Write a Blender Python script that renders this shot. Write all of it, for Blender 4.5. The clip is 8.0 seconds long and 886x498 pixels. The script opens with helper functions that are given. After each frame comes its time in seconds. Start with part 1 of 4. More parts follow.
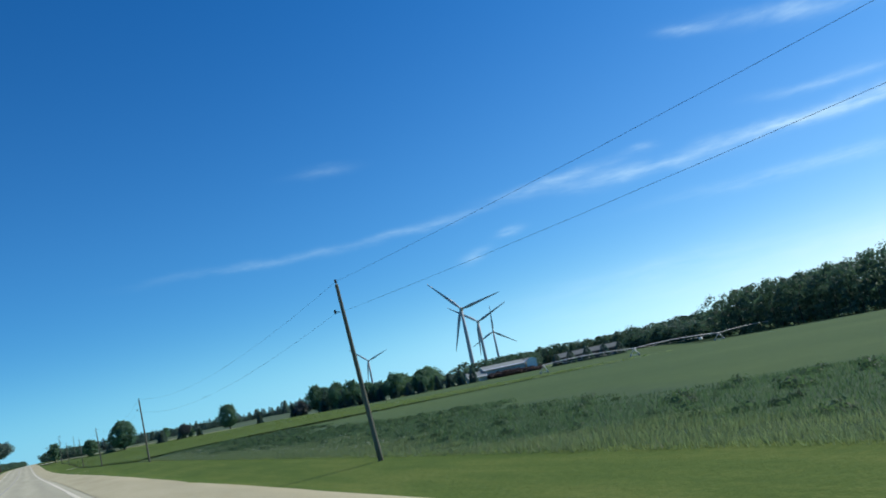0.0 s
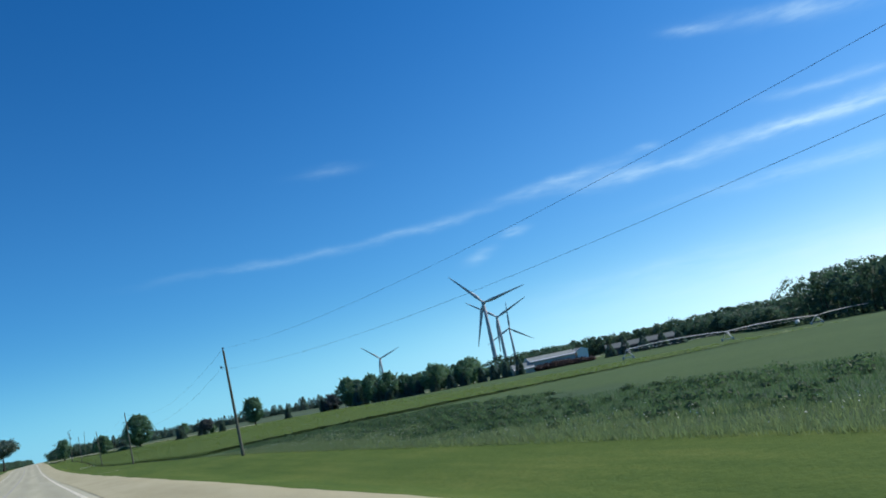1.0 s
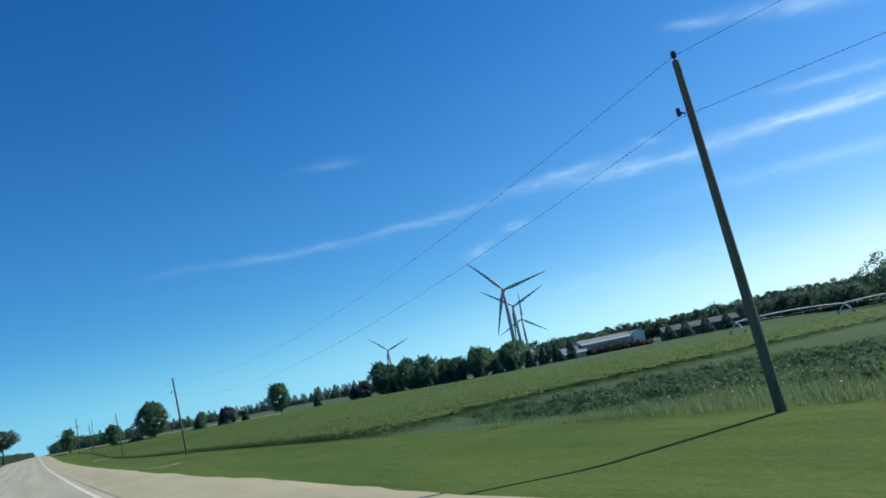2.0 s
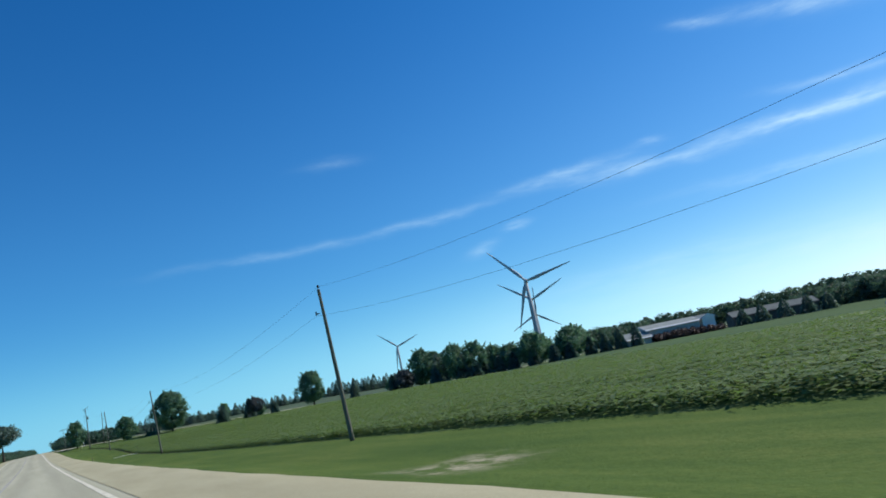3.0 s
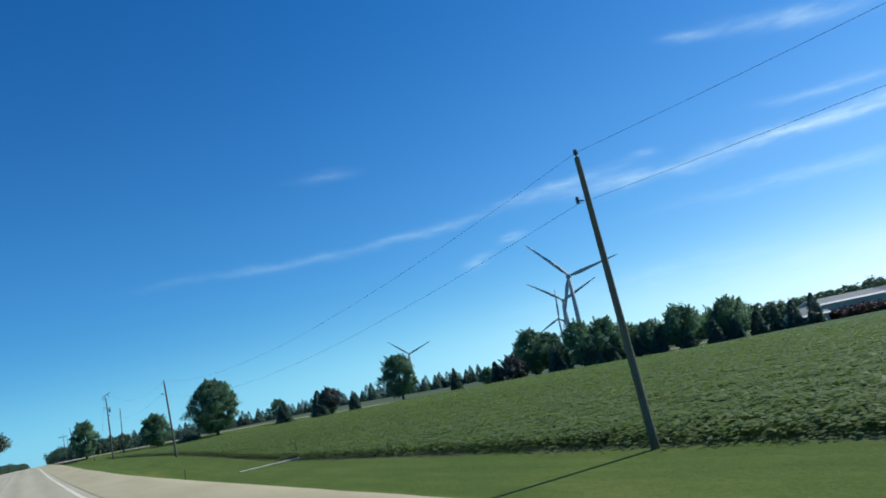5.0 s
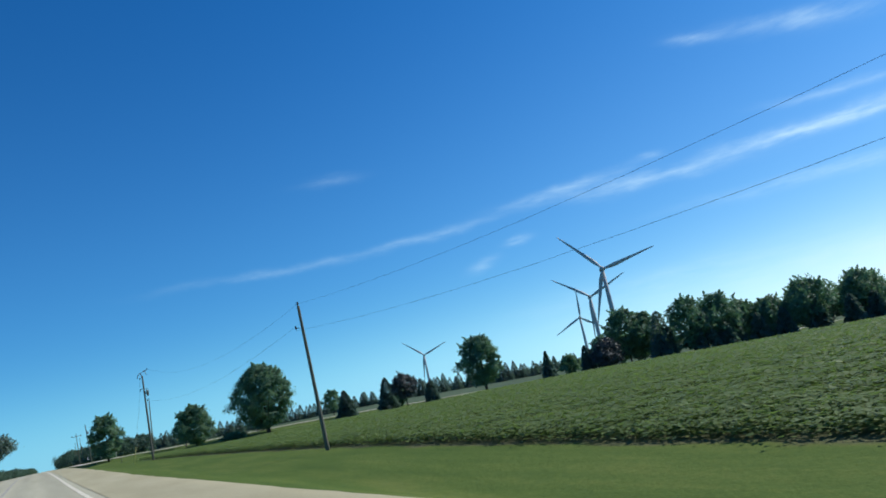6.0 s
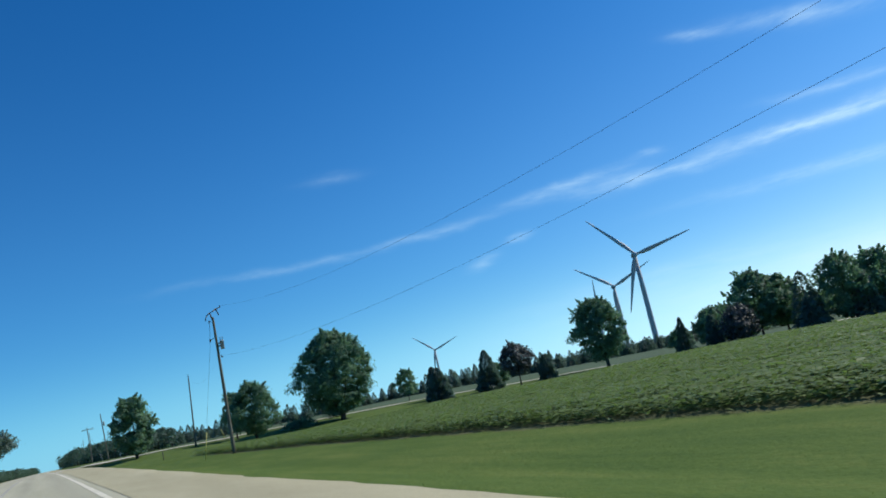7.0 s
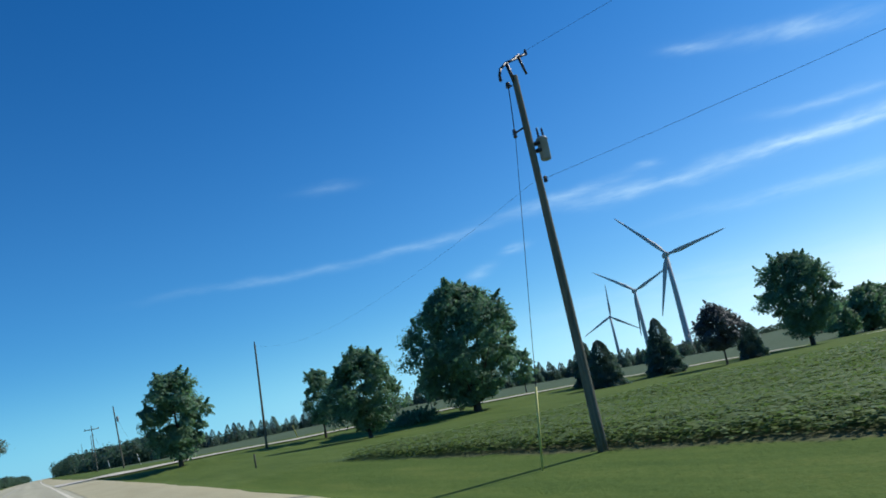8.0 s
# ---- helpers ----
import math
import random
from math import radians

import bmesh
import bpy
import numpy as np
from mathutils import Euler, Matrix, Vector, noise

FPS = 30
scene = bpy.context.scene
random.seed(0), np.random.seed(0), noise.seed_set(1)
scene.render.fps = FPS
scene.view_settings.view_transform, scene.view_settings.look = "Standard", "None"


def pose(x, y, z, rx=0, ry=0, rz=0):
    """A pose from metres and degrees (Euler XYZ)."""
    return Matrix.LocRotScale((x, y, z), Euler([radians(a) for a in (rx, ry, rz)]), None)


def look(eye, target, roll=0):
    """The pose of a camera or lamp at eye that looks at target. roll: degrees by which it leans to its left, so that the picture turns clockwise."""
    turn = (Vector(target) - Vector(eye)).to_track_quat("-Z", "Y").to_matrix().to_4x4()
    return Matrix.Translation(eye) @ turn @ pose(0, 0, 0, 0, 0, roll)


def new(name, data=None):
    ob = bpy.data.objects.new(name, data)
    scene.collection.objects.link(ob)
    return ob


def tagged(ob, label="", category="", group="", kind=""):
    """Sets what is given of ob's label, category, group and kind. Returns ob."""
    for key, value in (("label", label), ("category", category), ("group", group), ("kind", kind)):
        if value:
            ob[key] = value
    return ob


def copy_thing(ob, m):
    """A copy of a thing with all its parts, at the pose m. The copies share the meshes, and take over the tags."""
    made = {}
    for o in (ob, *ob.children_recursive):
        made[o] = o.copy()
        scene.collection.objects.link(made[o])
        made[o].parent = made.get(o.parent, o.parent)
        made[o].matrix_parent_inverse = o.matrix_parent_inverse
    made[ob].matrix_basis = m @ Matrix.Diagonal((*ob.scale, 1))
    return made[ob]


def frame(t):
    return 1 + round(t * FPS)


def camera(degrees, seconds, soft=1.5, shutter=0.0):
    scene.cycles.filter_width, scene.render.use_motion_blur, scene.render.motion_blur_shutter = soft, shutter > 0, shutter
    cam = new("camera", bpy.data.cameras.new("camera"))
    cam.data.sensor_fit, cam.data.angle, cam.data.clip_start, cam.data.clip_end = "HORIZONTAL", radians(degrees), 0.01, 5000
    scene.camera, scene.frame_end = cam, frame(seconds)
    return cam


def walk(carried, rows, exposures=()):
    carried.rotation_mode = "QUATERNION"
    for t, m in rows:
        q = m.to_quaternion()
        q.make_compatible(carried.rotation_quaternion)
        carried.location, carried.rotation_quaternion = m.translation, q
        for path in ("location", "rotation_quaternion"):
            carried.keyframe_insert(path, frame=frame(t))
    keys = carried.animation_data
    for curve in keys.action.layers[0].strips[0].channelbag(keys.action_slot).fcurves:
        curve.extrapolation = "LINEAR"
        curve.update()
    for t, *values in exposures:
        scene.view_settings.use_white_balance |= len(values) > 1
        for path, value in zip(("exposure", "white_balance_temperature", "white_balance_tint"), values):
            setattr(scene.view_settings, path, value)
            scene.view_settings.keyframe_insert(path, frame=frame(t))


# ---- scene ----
cam = camera(60.2, 8.0, 1.75)
ROWS = [
    (0.0, 0.04, 0.64, 1.67, 99.65, 11.86, -28.35),
    (0.5, 0.02, 19.03, 1.63, 99.63, 11.86, -28.19),
    (1.0, 0.01, 37.44, 1.58, 99.73, 11.71, -28.00),
    (1.5, 0.01, 55.90, 1.54, 99.50, 11.71, -28.00),
    (3.0, -0.04, 111.57, 1.17, 99.24, 11.50, -27.85),
    (3.5, -0.03, 129.95, 1.17, 99.59, 11.66, -27.99),
    (4.0, -0.01, 148.36, 1.11, 99.74, 11.31, -28.17),
    (4.5, -0.00, 166.82, 1.10, 99.90, 11.58, -28.34),
    (6.0, 0.03, 222.56, 1.26, 100.46, 11.80, -27.73),
    (6.5, -0.01, 241.37, 1.44, 100.63, 12.06, -27.69),
    (7.0, -0.08, 260.49, 1.64, 100.31, 12.11, -27.62),
    (7.5, -0.04, 279.72, 1.93, 101.34, 11.75, -27.77),
    (8.0, 0.11, 299.05, 2.27, 100.98, 11.62, -28.01),
]
walk(cam, [(t, pose(*r)) for t, *r in ROWS])

# ---- sky, sun ----
SKY_STRENGTH, SUN_POWER, EXPOSURE = 0.13, 4.5, 0.02
SKY_TINT = (0.03, 0.425, 0.84, 1)
SUN_AZ, SUN_EL = 92.0, 41.0  # degrees from the road's direction towards the right; above the horizon
world = bpy.data.worlds.new("sky")
scene.world = world
world.use_nodes = True
wt = world.node_tree
for n in list(wt.nodes):
    wt.nodes.remove(n)


def wn(kind, **kw):
    n = wt.nodes.new(kind)
    for k, v in kw.items():
        if k == "op":
            n.operation = v
        else:
            n.inputs[k].default_value = v
    return n


sky = wt.nodes.new("ShaderNodeTexSky")
sky.sky_type, sky.sun_disc = "NISHITA", False
sky.sun_elevation, sky.sun_rotation = radians(SUN_EL), radians(SUN_AZ)
sky.air_density, sky.dust_density, sky.ozone_density = 1.0, 0.6, 3.0


def wmath(op, a, b=None, c=None):
    n = wt.nodes.new("ShaderNodeMath")
    n.operation = op
    for i, v in enumerate((a, b, c)):
        if v is None:
            continue
        if isinstance(v, (int, float)):
            n.inputs[i].default_value = v
        else:
            wt.links.new(v, n.inputs[i])
    return n.outputs[0]


# direction as azimuth and elevation in degrees, for thin cirrus streaks
coord = wt.nodes.new("ShaderNodeTexCoord")
sep = wt.nodes.new("ShaderNodeSeparateXYZ")
wt.links.new(coord.outputs["Generated"], sep.inputs[0])
azim = wmath("MULTIPLY", wmath("ARCTAN2", sep.outputs[0], sep.outputs[1]), 57.2958)
elev = wmath("MULTIPLY", wmath("ARCSINE", sep.outputs[2]), 57.2958)
comb = wt.nodes.new("ShaderNodeCombineXYZ")
wt.links.new(azim, comb.inputs[0])
wt.links.new(elev, comb.inputs[1])


def wnoise(sx, sy, detail, rough):
    m = wt.nodes.new("ShaderNodeMapping")
    m.inputs["Scale"].default_value = (sx, sy, 1)
    wt.links.new(comb.outputs[0], m.inputs[0])
    n = wt.nodes.new("ShaderNodeTexNoise")
    n.inputs["Scale"].default_value, n.inputs["Detail"].default_value, n.inputs["Roughness"].default_value = 1, detail, rough
    wt.links.new(m.outputs[0], n.inputs["Vector"])
    return n.outputs["Fac"]


wisp = wnoise(0.26, 1.3, 8, 0.62)
warp = wmath("MULTIPLY", wmath("SUBTRACT", wnoise(0.2, 0.3, 4, 0.55), 0.5), 1.1)
elev_w = wmath("ADD", elev, warp)


def streak(az, el, length, thick, slope, strength):
    """A soft elongated wisp: centre, half length, half thickness (degrees), rise per degree."""
    da = wmath("SUBTRACT", azim, az)
    de = wmath("SUBTRACT", wmath("SUBTRACT", elev_w, el), wmath("MULTIPLY", da, slope))
    q = wmath("ADD", wmath("POWER", wmath("ABSOLUTE", wmath("DIVIDE", da, length)), 2.0), wmath("POWER", wmath("ABSOLUTE", wmath("DIVIDE", de, thick)), 2.0))
    return wmath("MULTIPLY", wmath("POWER", 2.718, wmath("MULTIPLY", q, -1.0)), strength)


total = None
for s in ((17, 10.9, 6, 0.26, 0.02, 0.24), (29, 11.3, 5, 0.28, 0.06, 0.36), (40, 12.6, 4.5, 0.34, 0.09, 0.42), (46, 11.8, 6, 0.5, -0.03, 0.55), (57, 12.1, 5.5, 0.42, -0.01, 0.8),
          (66, 12.0, 5, 0.5, 0.0, 0.7), (59.5, 13.9, 3.5, 0.32, -0.08, 0.4), (58, 8.8, 8, 0.45, -0.02, 0.42), (35.5, 9.7, 0.9, 0.24, 0.05, 0.5), (32.6, 8.5, 1.0, 0.4, 0.25, 0.35),
          (46.6, 13.3, 0.8, 0.2, 0.0, 0.4), (51.6, 20.3, 1.6, 0.32, -0.15, 0.45), (58.5, 19.0, 4.5, 0.65, -0.2, 0.42), (22.5, 16.8, 2.0, 0.4, 0.0, 0.16), (88, 14, 16, 2.0, 0.05, 0.6),
          (66, 3.0, 20, 1.4, 0.02, 0.6), (46, 4.6, 9, 0.8, 0.04, 0.2), (-60, 18, 24, 2.0, 0.04, 0.4), (150, 16, 26, 2.2, -0.03, 0.45), (-130, 24, 20, 2.0, 0.05, 0.35)):
    v = streak(*s)
    total = v if total is None else wmath("ADD", total, v)
ramp = wmath("MULTIPLY", total, wmath("MULTIPLY", wmath("SUBTRACT", wisp, 0.26), 2.1))
clamp = wt.nodes.new("ShaderNodeClamp")
wt.links.new(ramp, clamp.inputs[0])
clamp.inputs["Max"].default_value = 0.85
mixc = wt.nodes.new("ShaderNodeMix")
mixc.data_type = "RGBA"
wt.links.new(clamp.outputs[0], mixc.inputs[0])
tint = wt.nodes.new("ShaderNodeMix")
tint.data_type, tint.blend_type = "RGBA", "MULTIPLY"
tint.inputs[0].default_value = 1.0
wt.links.new(sky.outputs[0], tint.inputs[6])
tint.inputs[7].default_value = SKY_TINT
# pale haze low over the land, whitest below the sun
up = wmath("MAXIMUM", elev, 0.0)
low = wmath("ADD", wmath("MULTIPLY", wmath("POWER", 2.718, wmath("DIVIDE", up, -11.0)), 0.5),
            wmath("MULTIPLY", wmath("POWER", 2.718, wmath("MULTIPLY", wmath("POWER", wmath("DIVIDE", up, 4.5), 2.0), -1.0)), 0.5))
side = wmath("POWER", 2.718, wmath("MULTIPLY", wmath("POWER", wmath("ABSOLUTE", wmath("DIVIDE", wmath("SUBTRACT", azim, 80.0), 44.0)), 2.0), -1.0))
hz = wmath("MULTIPLY", low, wmath("ADD", wmath("MULTIPLY", side, 0.70), 0.45))
hazed = wt.nodes.new("ShaderNodeMix")
hazed.data_type = "RGBA"
wt.links.new(hz, hazed.inputs[0])
wt.links.new(tint.outputs[2], hazed.inputs[6])
haze_col = wt.nodes.new("ShaderNodeMix")
haze_col.data_type = "RGBA"
wt.links.new(side, haze_col.inputs[0])
haze_col.inputs[6].default_value, haze_col.inputs[7].default_value = (3.8, 8.4, 10.7, 1), (7.0, 8.9, 9.8, 1)
wt.links.new(haze_col.outputs[2], hazed.inputs[7])
wt.links.new(hazed.outputs[2], mixc.inputs[6])
mixc.inputs[7].default_value = (5.2, 7.3, 8.7, 1)
bg = wt.nodes.new("ShaderNodeBackground")
bg.inputs["Strength"].default_value = SKY_STRENGTH
wt.links.new(mixc.outputs[2], bg.inputs[0])
wout = wt.nodes.new("ShaderNodeOutputWorld")
wt.links.new(bg.outputs[0], wout.inputs[0])

sun_data = bpy.data.lights.new("sun", "SUN")
sun_data.energy, sun_data.angle, sun_data.color = SUN_POWER, radians(0.53), (1.0, 0.95, 0.87)
sun = new("sun", sun_data)
sd = Vector((math.sin(radians(SUN_AZ)) * math.cos(radians(SUN_EL)), math.cos(radians(SUN_AZ)) * math.cos(radians(SUN_EL)), math.sin(radians(SUN_EL))))
sun.matrix_world = look(sd * 300, (0, 0, 0))
scene.view_settings.exposure = EXPOSURE


# ---- materials ----
def shader(name, rough=0.8, metal=0.0, spec=0.3):
    m = bpy.data.materials.new(name)
    m.use_nodes = True
    t = m.node_tree
    b = t.nodes["Principled BSDF"]
    b.inputs["Roughness"].default_value, b.inputs["Metallic"].default_value = rough, metal
    b.inputs["Specular IOR Level"].default_value = spec
    return m, t, b


def noise_node(t, scale, detail=4, rough=0.55, stretch=None, coords="position"):
    if coords == "position":
        src = t.nodes.new("ShaderNodeNewGeometry").outputs["Position"]
    else:
        src = t.nodes.new("ShaderNodeTexCoord").outputs["Object"]
    if stretch:
        mp = t.nodes.new("ShaderNodeMapping")
        mp.inputs["Scale"].default_value = stretch
        t.links.new(src, mp.inputs[0])
        src = mp.outputs[0]
    n = t.nodes.new("ShaderNodeTexNoise")
    n.inputs["Scale"].default_value, n.inputs["Detail"].default_value, n.inputs["Roughness"].default_value = scale, detail, rough
    t.links.new(src, n.inputs["Vector"])
    return n.outputs["Fac"]


def ramp_node(t, fac, stops):
    r = t.nodes.new("ShaderNodeValToRGB")
    el = r.color_ramp.elements
    while len(el) < len(stops):
        el.new(0.5)
    for e, (p, c) in zip(el, stops):
        e.position, e.color = p, (*c, 1)
    t.links.new(fac, r.inputs[0])
    return r.outputs[0]


def mix_node(t, fac, a, b, blend="MIX"):
    m = t.nodes.new("ShaderNodeMix")
    m.data_type, m.blend_type = "RGBA", blend
    for i, v in ((0, fac), (6, a), (7, b)):
        if isinstance(v, (int, float)):
            m.inputs[i].default_value = v
        elif isinstance(v, tuple):
            m.inputs[i].default_value = (*v, 1)
        else:
            t.links.new(v, m.inputs[i])
    return m.outputs[2]


def math_node(t, op, a, b=None):
    n = t.nodes.new("ShaderNodeMath")
    n.operation = op
    for i, v in enumerate((a, b)):
        if v is None:
            continue
        if isinstance(v, (int, float)):
            n.inputs[i].default_value = v
        else:
            t.links.new(v, n.inputs[i])
    return n.outputs[0]


def bump_node(t, b, height, strength, dist=0.05):
    n = t.nodes.new("ShaderNodeBump")
    n.inputs["Strength"].default_value, n.inputs["Distance"].default_value = strength, dist
    t.links.new(height, n.inputs["Height"])
    t.links.new(n.outputs[0], b.inputs["Normal"])


def plain(name, dark, light, scale=6.0, rough=0.7, metal=0.0, bump=0.2, fine=60.0, stretch=None, spec=0.3, dist=0.01):
    """Two-scale mottled surface between two colours."""
    m, t, b = shader(name, rough, metal, spec)
    f = math_node(t, "ADD", math_node(t, "MULTIPLY", noise_node(t, scale, 4, 0.6, stretch, "object"), 0.65), math_node(t, "MULTIPLY", noise_node(t, fine, 3, 0.6, stretch, "object"), 0.35))
    t.links.new(ramp_node(t, f, ((0.3, dark), (0.7, light))), b.inputs["Base Color"])
    if bump:
        bump_node(t, b, noise_node(t, fine, 3, 0.6, stretch, "object"), bump, dist)
    return m


def foliage(name, dark, light, glow=0.35, leafy=0.45, patchy=0.45, patch_scale=0.6, spec=0.5):
    """Leaves: colour varies leaf by leaf and clump by clump; light passes through."""
    m, t, b = shader(name, 0.55, 0.0, spec)
    isl = t.nodes.new("ShaderNodeNewGeometry").outputs["Random Per Island"]
    obr = t.nodes.new("ShaderNodeObjectInfo").outputs["Random"]
    big = noise_node(t, patch_scale, 4, 0.6)
    f = math_node(t, "ADD", math_node(t, "MULTIPLY", isl, leafy), math_node(t, "ADD", math_node(t, "MULTIPLY", big, patchy), math_node(t, "MULTIPLY", obr, 0.15)))
    col = ramp_node(t, f, ((0.2, dark), (0.85, light)))
    t.links.new(col, b.inputs["Base Color"])
    tr = t.nodes.new("ShaderNodeBsdfTranslucent")
    warm = mix_node(t, 1.0, col, (0.95, 1.15, 0.8), "MULTIPLY")
    t.links.new(warm, tr.inputs[0])
    mx = t.nodes.new("ShaderNodeMixShader")
    mx.inputs[0].default_value = glow
    t.links.new(b.outputs[0], mx.inputs[1])
    t.links.new(tr.outputs[0], mx.inputs[2])
    t.links.new(mx.outputs[0], t.nodes["Material Output"].inputs[0])
    return m


def ground_material():
    m, t, b = shader("earth_and_grass", 0.95, 0.0, 0.05)
    sepn = t.nodes.new("ShaderNodeSeparateXYZ")
    t.links.new(t.nodes.new("ShaderNodeNewGeometry").outputs["Position"], sepn.inputs[0])
    x, y = sepn.outputs[0], sepn.outputs[1]
    wob = math_node(t, "MULTIPLY", math_node(t, "SUBTRACT", noise_node(t, 0.35, 4), 0.5), 1.6)
    xw = math_node(t, "ADD", x, wob)

    def step(v, edge, width):
        n = t.nodes.new("ShaderNodeMapRange")
        n.interpolation_type = "SMOOTHSTEP"
        n.inputs[1].default_value, n.inputs[2].default_value = edge - width / 2, edge + width / 2
        t.links.new(v, n.inputs[0])
        return n.outputs[0]
    lawn_f = math_node(t, "ADD", math_node(t, "ADD", math_node(t, "MULTIPLY", noise_node(t, 0.5, 5, 0.65, (1, 0.3, 1)), 0.4), math_node(t, "MULTIPLY", noise_node(t, 1.6, 4, 0.65, (1, 0.07, 1)), 0.3)), math_node(t, "MULTIPLY", noise_node(t, 7, 4, 0.7), 0.3))
    lawn = ramp_node(t, lawn_f, ((0.36, (0.056, 0.098, 0.023)), (0.5, (0.084, 0.128, 0.029)), (0.62, (0.124, 0.156, 0.04)), (0.7, (0.155, 0.172, 0.056))))
    crop_f = math_node(t, "ADD", math_node(t, "MULTIPLY", noise_node(t, 0.03, 5, 0.6), 0.5), math_node(t, "MULTIPLY", noise_node(t, 1.1, 5, 0.75), 0.5))
    crop = ramp_node(t, crop_f, ((0.3, (0.058, 0.097, 0.042)), (0.52, (0.078, 0.122, 0.05)), (0.72, (0.1, 0.146, 0.06))))
    stub_f = noise_node(t, 0.4, 5, 0.7, (0.3, 1, 1))
    stub = ramp_node(t, stub_f, ((0.3, (0.062, 0.098, 0.056)), (0.7, (0.105, 0.138, 0.084))))
    soil = ramp_node(t, noise_node(t, 2.5, 5, 0.7), ((0.3, (0.09, 0.07, 0.045)), (0.7, (0.17, 0.13, 0.085))))
    lawn2 = ramp_node(t, lawn_f, ((0.36, (0.06, 0.10, 0.024)), (0.64, (0.12, 0.165, 0.045))))
    field = mix_node(t, step(xw, 11.6, 0.5), lawn, crop)
    belt_x = math_node(t, "ADD", x, math_node(t, "MULTIPLY", math_node(t, "SUBTRACT", noise_node(t, 0.07, 5, 0.65), 0.5), 26.0))
    weeds = ramp_node(t, noise_node(t, 0.8, 5, 0.7), ((0.3, (0.05, 0.085, 0.046)), (0.7, (0.078, 0.12, 0.06))))
    belt = math_node(t, "MULTIPLY", math_node(t, "MULTIPLY", step(xw, 12.5, 1.0), math_node(t, "SUBTRACT", 1.0, step(belt_x, 25.5, 7.0))), math_node(t, "SUBTRACT", 1.0, step(math_node(t, "ADD", y, math_node(t, "MULTIPLY", wob, 4.0)), 100.0, 9.0)))
    field = mix_node(t, belt, field, weeds)
    # mown yard round the trees before the side road
    ywob = math_node(t, "ADD", y, math_node(t, "MULTIPLY", wob, 2.0))
    yard = math_node(t, "ADD", ywob, math_node(t, "MULTIPLY", x, -0.13))
    field = mix_node(t, step(yard, 331.0, 3.0), field, lawn2)
    back = math_node(t, "MULTIPLY", step(y, 378.0, 3.0), step(xw, 14.0, 2.0))
    field = mix_node(t, back, field, stub)
    bare = math_node(t, "MULTIPLY", math_node(t, "MULTIPLY", step(xw, 11.4, 0.4), math_node(t, "SUBTRACT", 1.0, step(xw, 12.7, 0.8))), math_node(t, "MULTIPLY", step(y, 200.0, 60.0), math_node(t, "SUBTRACT", 1.0, step(y, 322.0, 10.0))))
    field = mix_node(t, math_node(t, "MULTIPLY", bare, 0.5), field, soil)
    # sandy track over the verge
    ty = math_node(t, "ABSOLUTE", math_node(t, "SUBTRACT", math_node(t, "ADD", y, math_node(t, "MULTIPLY", wob, 1.2)), 124.6))
    track = math_node(t, "MULTIPLY", math_node(t, "SUBTRACT", 1.0, step(ty, 1.2, 1.8)), math_node(t, "MULTIPLY", step(xw, 5.6, 0.8), math_node(t, "SUBTRACT", 1.0, step(xw, 7.9, 1.0))))
    sand = ramp_node(t, noise_node(t, 4, 5, 0.7), ((0.3, (0.26, 0.235, 0.15)), (0.7, (0.42, 0.38, 0.26))))
    field = mix_node(t, math_node(t, "MULTIPLY", track, step(noise_node(t, 1.1, 5, 0.7, (1, 0.5, 1)), 0.47, 0.16)), field, sand)
    t.links.new(field, b.inputs["Base Color"])
    bump_node(t, b, math_node(t, "ADD", noise_node(t, 9, 4, 0.7), math_node(t, "MULTIPLY", noise_node(t, 1.2, 4, 0.7), 2.0)), 0.4, 0.08)
    return m


def gravel_material(name, dark, light):
    m, t, b = shader(name, 0.95, 0.0, 0.1)
    f = math_node(t, "ADD", math_node(t, "MULTIPLY", noise_node(t, 0.5, 5, 0.65, (1, 0.25, 1)), 0.6), math_node(t, "MULTIPLY", noise_node(t, 25, 3, 0.7), 0.4))
    t.links.new(ramp_node(t, f, ((0.3, dark), (0.7, light))), b.inputs["Base Color"])
    bump_node(t, b, noise_node(t, 30, 3, 0.7), 0.5, 0.02)
    return m


def asphalt_material():
    m, t, b = shader("worn_asphalt", 0.9, 0.0, 0.06)
    sepn = t.nodes.new("ShaderNodeSeparateXYZ")
    t.links.new(t.nodes.new("ShaderNodeNewGeometry").outputs["Position"], sepn.inputs[0])
    f = math_node(t, "ADD", math_node(t, "MULTIPLY", noise_node(t, 0.9, 5, 0.6, (1, 0.05, 1)), 0.65), math_node(t, "MULTIPLY", noise_node(t, 40, 3, 0.7), 0.35))
    col = ramp_node(t, f, ((0.3, (0.355, 0.34, 0.235)), (0.7, (0.5, 0.48, 0.35))))
    # wheel paths polished a little paler, oil-darkened between them
    wv = math_node(t, "COSINE", math_node(t, "MULTIPLY", math_node(t, "ADD", sepn.outputs[0], 0.85), 3.5))
    wv = math_node(t, "MULTIPLY", math_node(t, "ADD", wv, 1.0), 0.5)
    col = mix_node(t, math_node(t, "MULTIPLY", wv, math_node(t, "MULTIPLY", noise_node(t, 0.5, 4, 0.6, (1, 0.03, 1)), 0.7)), col, (0.28, 0.265, 0.2))
    t.links.new(col, b.inputs["Base Color"])
    bump_node(t, b, noise_node(t, 60, 3, 0.7), 0.4, 0.01)
    return m


